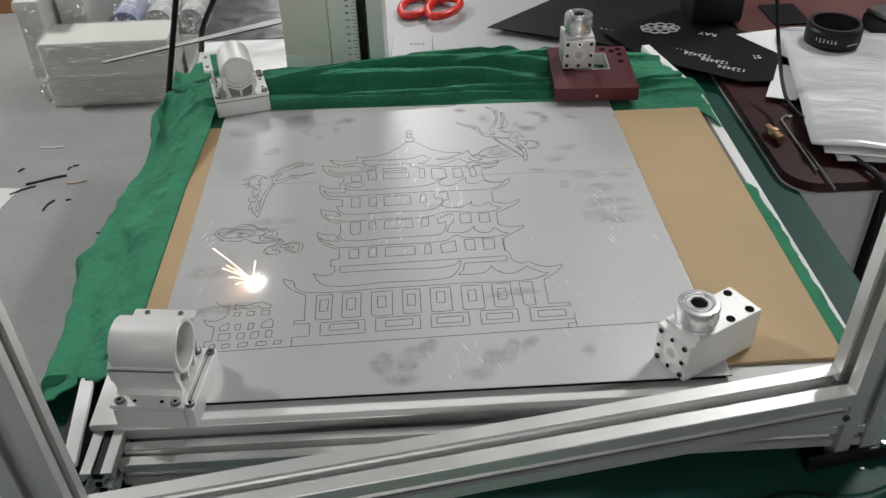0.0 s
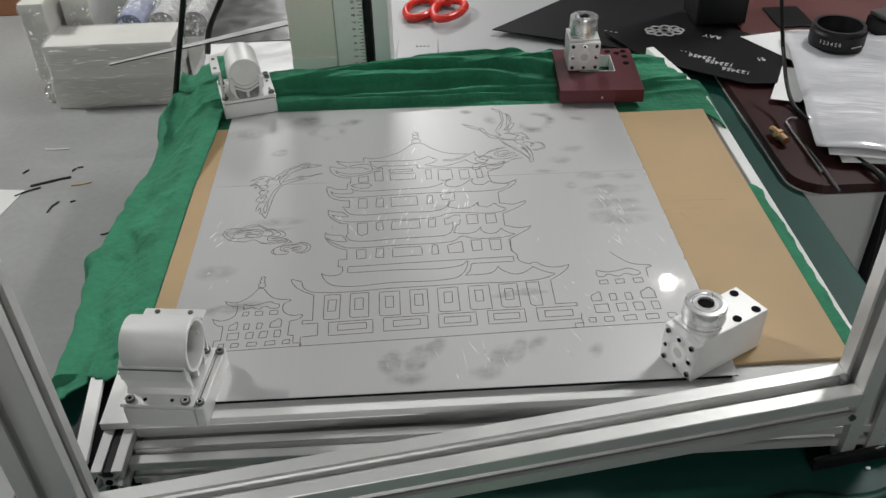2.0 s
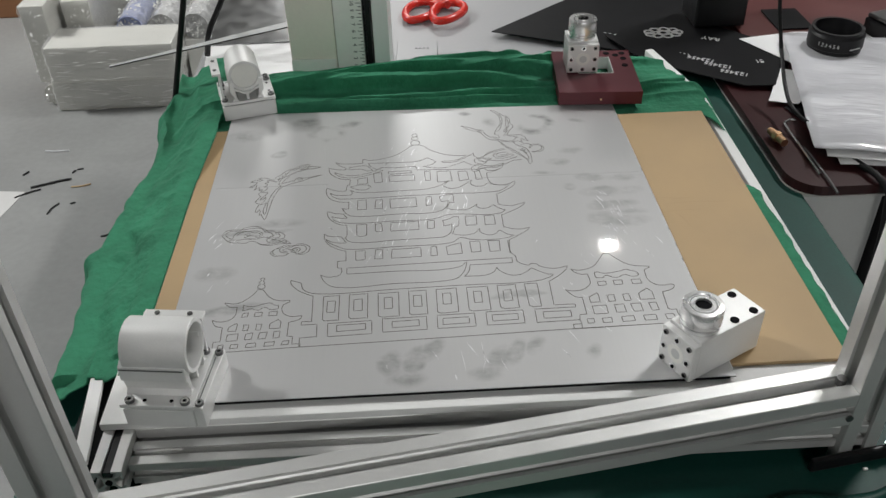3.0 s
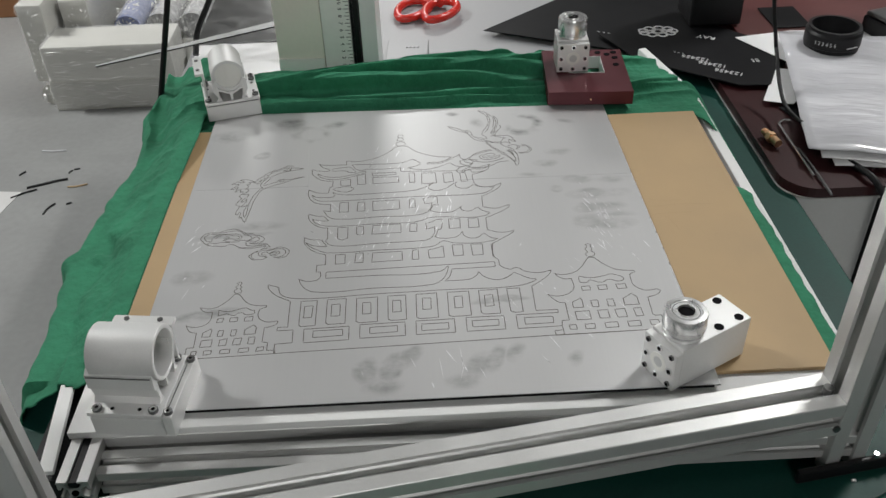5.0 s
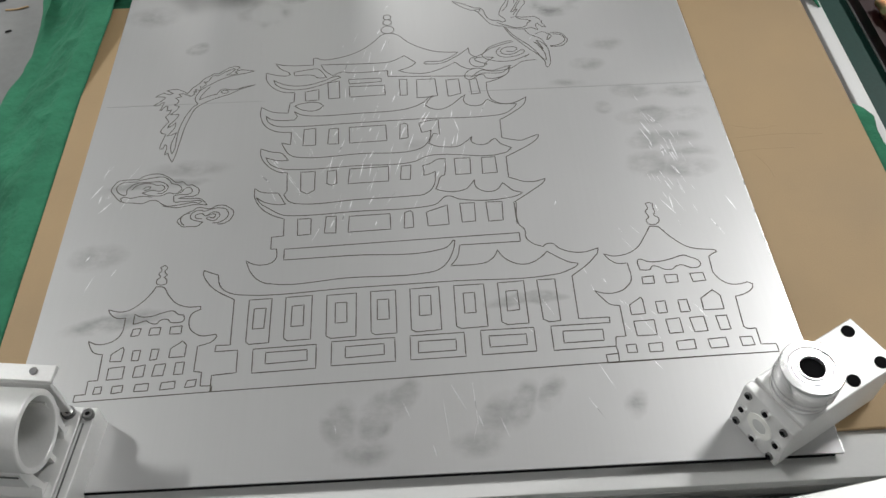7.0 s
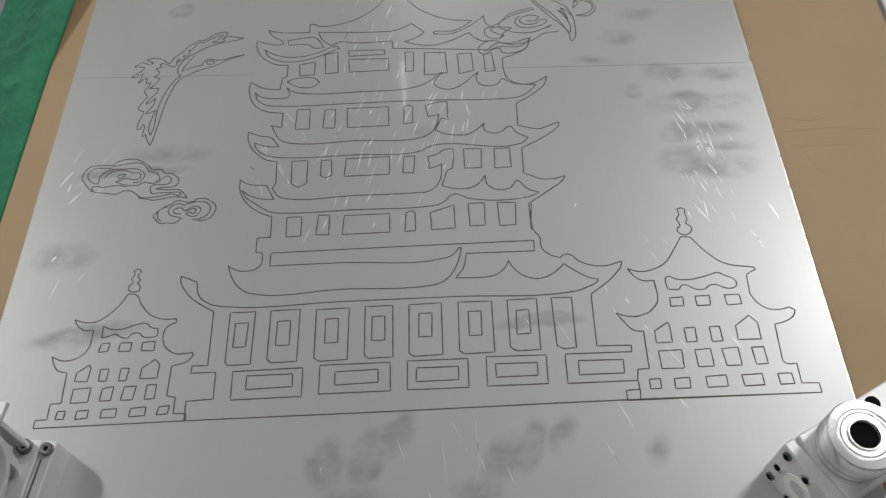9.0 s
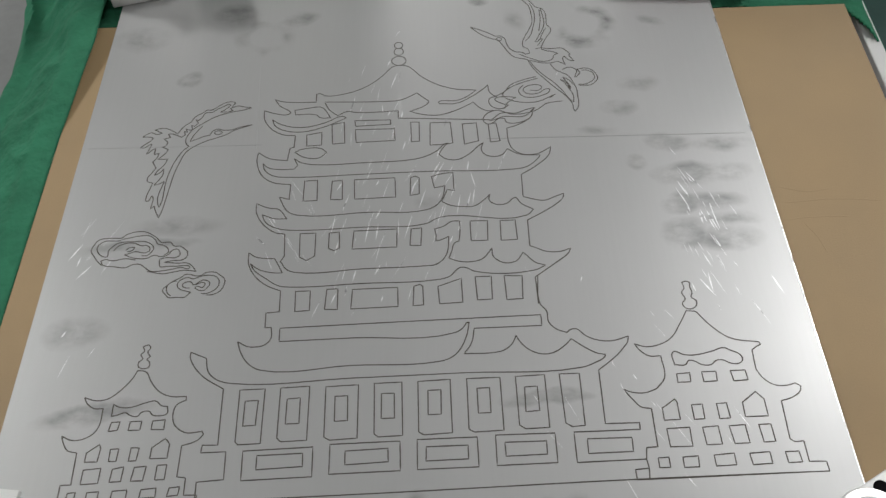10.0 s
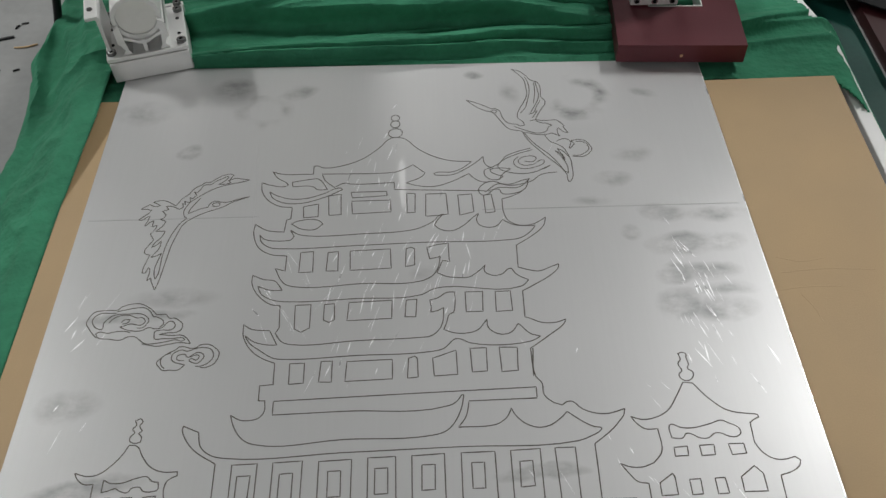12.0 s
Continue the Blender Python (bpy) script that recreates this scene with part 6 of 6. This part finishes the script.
fresh("tower_roof", 0.1, ((-170.5, -100.6), (-163.9, -102.5), (-158.1, -101.5), (-151.9, -96.2), (-147.6, -90.1), (-145.8, -85.8), (-141.4, -86.6), (-137.6, -92.4), (-132.3, -98.4), (-125.7, -101.3), (-117.9, -101.5), (-117.6, -103.6), (-120.6, -104.9), (-122.6, -106.9), (-122.3, -115.6), (-118.8, -119.6), (-114.4, -121.6), (-110.7, -121.4), (-107.0, -120.9), (-106.2, -122.5), (-108.6, -125.6), (-116.2, -128.3), (-116.1, -144.2), (-111.8, -144.9), (-111.5, -153.4), (-105.2, -153.6), (-105.2, -157.2)))
fresh("tower_finial", 0.1, ((-142.9, -70.4), (-141.3, -72.3), (-142.4, -74.8), (-140.6, -77.7), (-142.2, -79.2), (-140.3, -81.4), (-140.3, -84.2), (-143.3, -84.8), (-146.0, -83.4), (-146.1, -80.9), (-144.4, -78.8), (-145.8, -76.5), (-144.3, -74.4), (-145.4, -71.8)), True, 75)
fresh("tower_window", 1.45, ((134.8, -96.8), (141.6, -96.3), (141.3, -101.5), (134.6, -101.6)), True, 15)
fresh("tower_window", 1.5, ((147.8, -96.1), (155.2, -95.9), (154.8, -101.4), (148.0, -101.7)), True, 15)
fresh("tower_window", 1.6, ((162.6, -95.8), (170.3, -95.7), (170.6, -101.2), (163.3, -101.7)), True, 15)
fresh("tower_window", 1.35, ((124.4, -115.5), (131.5, -110.7), (132.3, -112.7), (132.3, -121.9), (124.3, -122.1)), True, 15)
fresh("tower_window", 1.25, ((139.2, -114.2), (144.7, -114.0), (144.5, -121.9), (139.3, -122.1)), True, 15)
fresh("tower_window", 1.1, ((151.9, -113.9), (156.9, -113.7), (157.3, -121.9), (151.9, -122.1)), True, 15)
fresh("tower_window", 1.0, ((165.0, -113.6), (172.7, -108.0), (176.2, -112.1), (176.2, -121.4), (164.8, -121.4)), True, 15)
fresh("tower_window", 0.95, ((124.7, -126.6), (136.1, -126.2), (135.9, -136.1), (125.0, -136.1)), True, 15)
fresh("tower_window", 0.85, ((142.5, -126.4), (150.3, -125.9), (150.5, -135.4), (142.9, -135.6)), True, 15)
fresh("tower_window", 0.75, ((155.7, -126.1), (163.7, -125.6), (164.0, -135.2), (156.7, -135.3)), True, 15)
fresh("tower_window", 0.65, ((170.4, -125.8), (176.4, -125.6), (176.7, -134.8), (171.0, -135.0)), True, 15)
fresh("tower_window", 0.55, ((118.0, -141.6), (123.3, -141.3), (123.3, -146.5), (118.1, -146.5)), True, 15)
fresh("tower_window", 0.5, ((130.0, -141.5), (137.6, -141.1), (137.2, -146.6), (130.0, -146.7)), True, 15)
fresh("tower_window", 0.4, ((145.3, -140.9), (155.2, -140.2), (155.2, -146.1), (145.4, -146.5)), True, 15)
fresh("tower_window", 0.3, ((162.6, -140.5), (172.5, -140.0), (172.6, -145.9), (163.1, -146.3)), True, 15)
fresh("tower_window", 0.2, ((180.0, -140.2), (186.6, -140.1), (187.0, -145.6), (180.3, -145.8)), True, 15)
fresh("tower_panel", 1.8, ((134.7, -84.5), (136.2, -83.8), (140.1, -85.7), (145.9, -86.2), (155.2, -84.3), (162.2, -82.4), (164.9, -83.9), (169.7, -86.8), (170.3, -89.7), (168.1, -91.7), (164.3, -91.7), (159.7, -89.5), (156.7, -89.7), (153.3, -92.1), (148.8, -91.9), (145.3, -89.7), (142.4, -89.3), (140.3, -91.7), (134.7, -91.5)), True, 75)
fresh("tower_side", 1.95, ((151.6, -59.9), (158.0, -69.1), (166.3, -76.6), (181.0, -79.6), (181.6, -81.1), (178.9, -82.4), (176.4, -84.2), (175.9, -95.4)))
fresh("tower_side", 2.05, ((175.9, -95.4), (178.6, -100.8), (183.6, -104.6), (189.3, -105.0), (193.9, -103.8), (196.4, -105.6), (195.1, -108.6), (190.7, -111.6), (184.6, -113.4)))
fresh("tower_side", 2.2, ((184.6, -113.4), (183.9, -133.5), (185.8, -135.1), (190.3, -134.9), (190.3, -145.4), (198.5, -145.6), (198.7, -150.5)))
fresh("tower_side", 2.35, ((198.7, -150.5), (162.4, -151.1), (134.9, -151.7), (106.3, -152.2)))
fresh("tower_side", 2.5, ((113.3, -136.1), (118.8, -135.9), (118.9, -115.6)))
fresh("tower_side", 2.65, ((118.9, -115.6), (113.8, -114.5), (110.1, -110.1), (106.4, -104.6), (110.6, -106.4), (116.9, -106.9), (123.3, -104.8)))
fresh("tower_side", 2.75, ((123.3, -104.8), (128.3, -98.7), (128.4, -86.1), (122.2, -85.9), (118.1, -82.6), (115.7, -78.6)))
fresh("tower_side", 2.95, ((115.7, -78.6), (121.4, -80.5), (129.1, -79.3), (135.7, -75.5), (141.5, -67.5), (146.5, -59.3), (151.6, -59.9)))
fresh("tower_finial", 3.05, ((147.3, -41.2), (149.6, -40.5), (151.6, -41.7), (151.2, -43.7), (151.7, -48.3), (150.7, -50.7), (153.1, -53.1), (152.6, -56.1), (149.4, -58.3), (146.2, -57.1), (145.4, -54.4), (147.3, -52.1), (146.2, -47.4), (147.9, -45.1)), True, 75)


# ---- scuffs in the plate's film, their glints put in as pale slivers ----
def scuffs():
    rng = random.Random(11)
    bm = bmesh.new()
    for cx, cy, n, sx, sy, slant in ((-0.03, 0.075, 34, 0.022, 0.045, 0.22), (0.01, 0.03, 40, 0.035, 0.04, 0.28), (-0.02, -0.02, 24, 0.03, 0.03, 0.3), (0.168, 0.0, 46, 0.016, 0.05, -0.3), (0.03, 0.0, 9, 0.08, 0.16, 0.35),
                                     (-0.075, 0.0, 16, 0.012, 0.03, -0.5), (0.02, -0.18, 8, 0.04, 0.015, -0.3), (-0.185, -0.02, 12, 0.012, 0.06, 0.35), (0.1, -0.1, 14, 0.06, 0.06, -0.5), (0.14, -0.14, 6, 0.02, 0.03, -0.5)):
        for _ in range(n):
            x, y = rng.gauss(cx, sx * 0.6), rng.gauss(cy, sy * 0.6)
            if abs(x) > 0.2 or abs(y) > 0.2:
                continue
            h, a = rng.uniform(0.002, 0.009) * (1.6 if rng.random() < 0.12 else 1.0), slant + rng.gauss(0, 0.12)
            d, w = Vector((math.sin(a), math.cos(a), 0)), rng.choice((0.00012, 0.0002, 0.00045)) * rng.uniform(0.8, 1.2)
            s = Vector((d.y, -d.x, 0)) * w
            p = Vector((x, y, 0.00008))
            bm.faces.new([bm.verts.new(q) for q in (p - d * h, p + s, p + d * h, p - s)])
    tagged(part("scuffing", bm, SCUFF_GLINT, plate, "fine scuff marks with their glints painted pale"), kind="stuff")


scuffs()
for a, c in (((-205.6, 71.5), (-96.4, 70.2)), ((45.4, 69.6), (206, 67.8)), ((-104, 141), (-99, 64))):
    part("film_seam", stroke(bmesh.new(), (a, c), line=0.0001), SEAM, plate, "faint seam in the plate's film")


# ---- laser spark ----
def spark_thing():
    e = empty("laser_spark", "blinding white laser spark on the steel plate", "spark", pose(-0.144, 0.432, PLATE_Z))
    bm = bmesh.new()
    bmesh.ops.create_icosphere(bm, subdivisions=3, radius=0.0023)
    for v in bm.verts:
        v.co *= 1 + 0.18 * noise.noise(v.co * 600)
        v.co.z = abs(v.co.z) * 0.8 + 0.0003
    part("core", bm, SPARK, e, "", True)
    # thin glowing spikes imitate the glare round the core
    bm = bmesh.new()
    rng = random.Random(3)
    for k in range(16):
        a, n = 2 * math.pi * (k + rng.random() * 0.6) / 16, rng.uniform(0.0035, 0.006)
        d = Vector((math.cos(a), math.sin(a), rng.uniform(0.05, 0.5)))
        tube(bm, [d * 0.003 + Vector((0, 0, 0.001)), d * n + Vector((0, 0, 0.001))], 0.00022, 5)
    part("glare_spike", bm, SPARK, e, "short glowing spikes imitating glare")
    return e


def ember_thing():
    e = empty("spark_spray", "spray of glowing orange sparks above the plate", "spark", pose(-0.144, 0.432, PLATE_Z))
    for dx, dy, dz, bend in ((-0.030, 0.012, 0.030, 0.004), (-0.020, 0.004, 0.016, 0.002), (-0.018, -0.004, 0.010, 0.002), (-0.014, 0.010, 0.008, 0.001), (-0.012, -0.010, 0.006, 0.001), (-0.024, 0.004, 0.014, 0.003), (0.002, 0.012, 0.012, 0.001)):
        pts = [(dx * t, dy * t, 0.002 + dz * t - bend * t * t) for t in np.linspace(0.25, 1, 6)]
        part("ember", tube(bmesh.new(), pts, 0.00024, 6), EMBER, e)
    return e


spark, embers = spark_thing(), ember_thing()


def motions():
    """The spark jumps from stroke to stroke; each fresh line comes up through the plate when it is burnt; below it all waits inside the bench."""
    spots = [(0, -142.3, -77.0), (0.2, 176.7, -138.4), (0.3, 170.6, -144.7), (0.4, 151.7, -141.8), (0.5, 117.2, -143.9), (0.6, 171.1, -134.1), (0.7, 162.6, -131.1), (0.8, 149.8, -128.4), (0.9, 135.6, -127.0), (1, 172.3, -121.0), (1.1, 155.7, -119.3), (1.2, 137.7, -114.7), (1.3, 132.8, -114.5), (1.4, 147.7, -97.3), (1.5, 141.3, -97.0), (1.6, 148.6, -90.2), (1.7, 165.2, -83.2), (1.8, 149.2, -59.3), (1.9, 180.5, -79.1), (2, 191.1, -102.4), (2.1, 182.4, -130.6), (2.2, 186.5, -150.4), (2.3, 147.5, -151.1), (2.4, 107.5, -152.3), (2.5, 117.8, -120.8), (2.6, 121.7, -106.1), (2.7, 124.7, -88.0), (2.8, 139.4, -69.2), (2.9, 146.7, -57.9), (3, 153.5, -48.3)]
    low = -0.03
    rows = []
    for t, x, y in spots:
        rows.append((t, pose(x / 1000, 0.51 + y / 1000, PLATE_Z)))
        if t == 0:
            rows.append((0.1, pose(0.17, 0.37, PLATE_Z + low)))
    rows += [(3.1, pose(0.151, 0.46, PLATE_Z + low)), (12.0, pose(0.151, 0.46, PLATE_Z + low))]
    walk(spark, rows)
    at, under = pose(-0.144, 0.432, PLATE_Z), pose(-0.144, 0.432, PLATE_Z - 0.045)
    walk(embers, [(0.0, at), (0.0667, under), (12.0, under)])
    for ob, t in FRESH:
        hidden = pose(0, 0, -0.0012)
        walk(ob, [(0.0, hidden), (t - 0.0667, hidden), (t, pose(0, 0, 0)), (12.0, pose(0, 0, 0))])


motions()
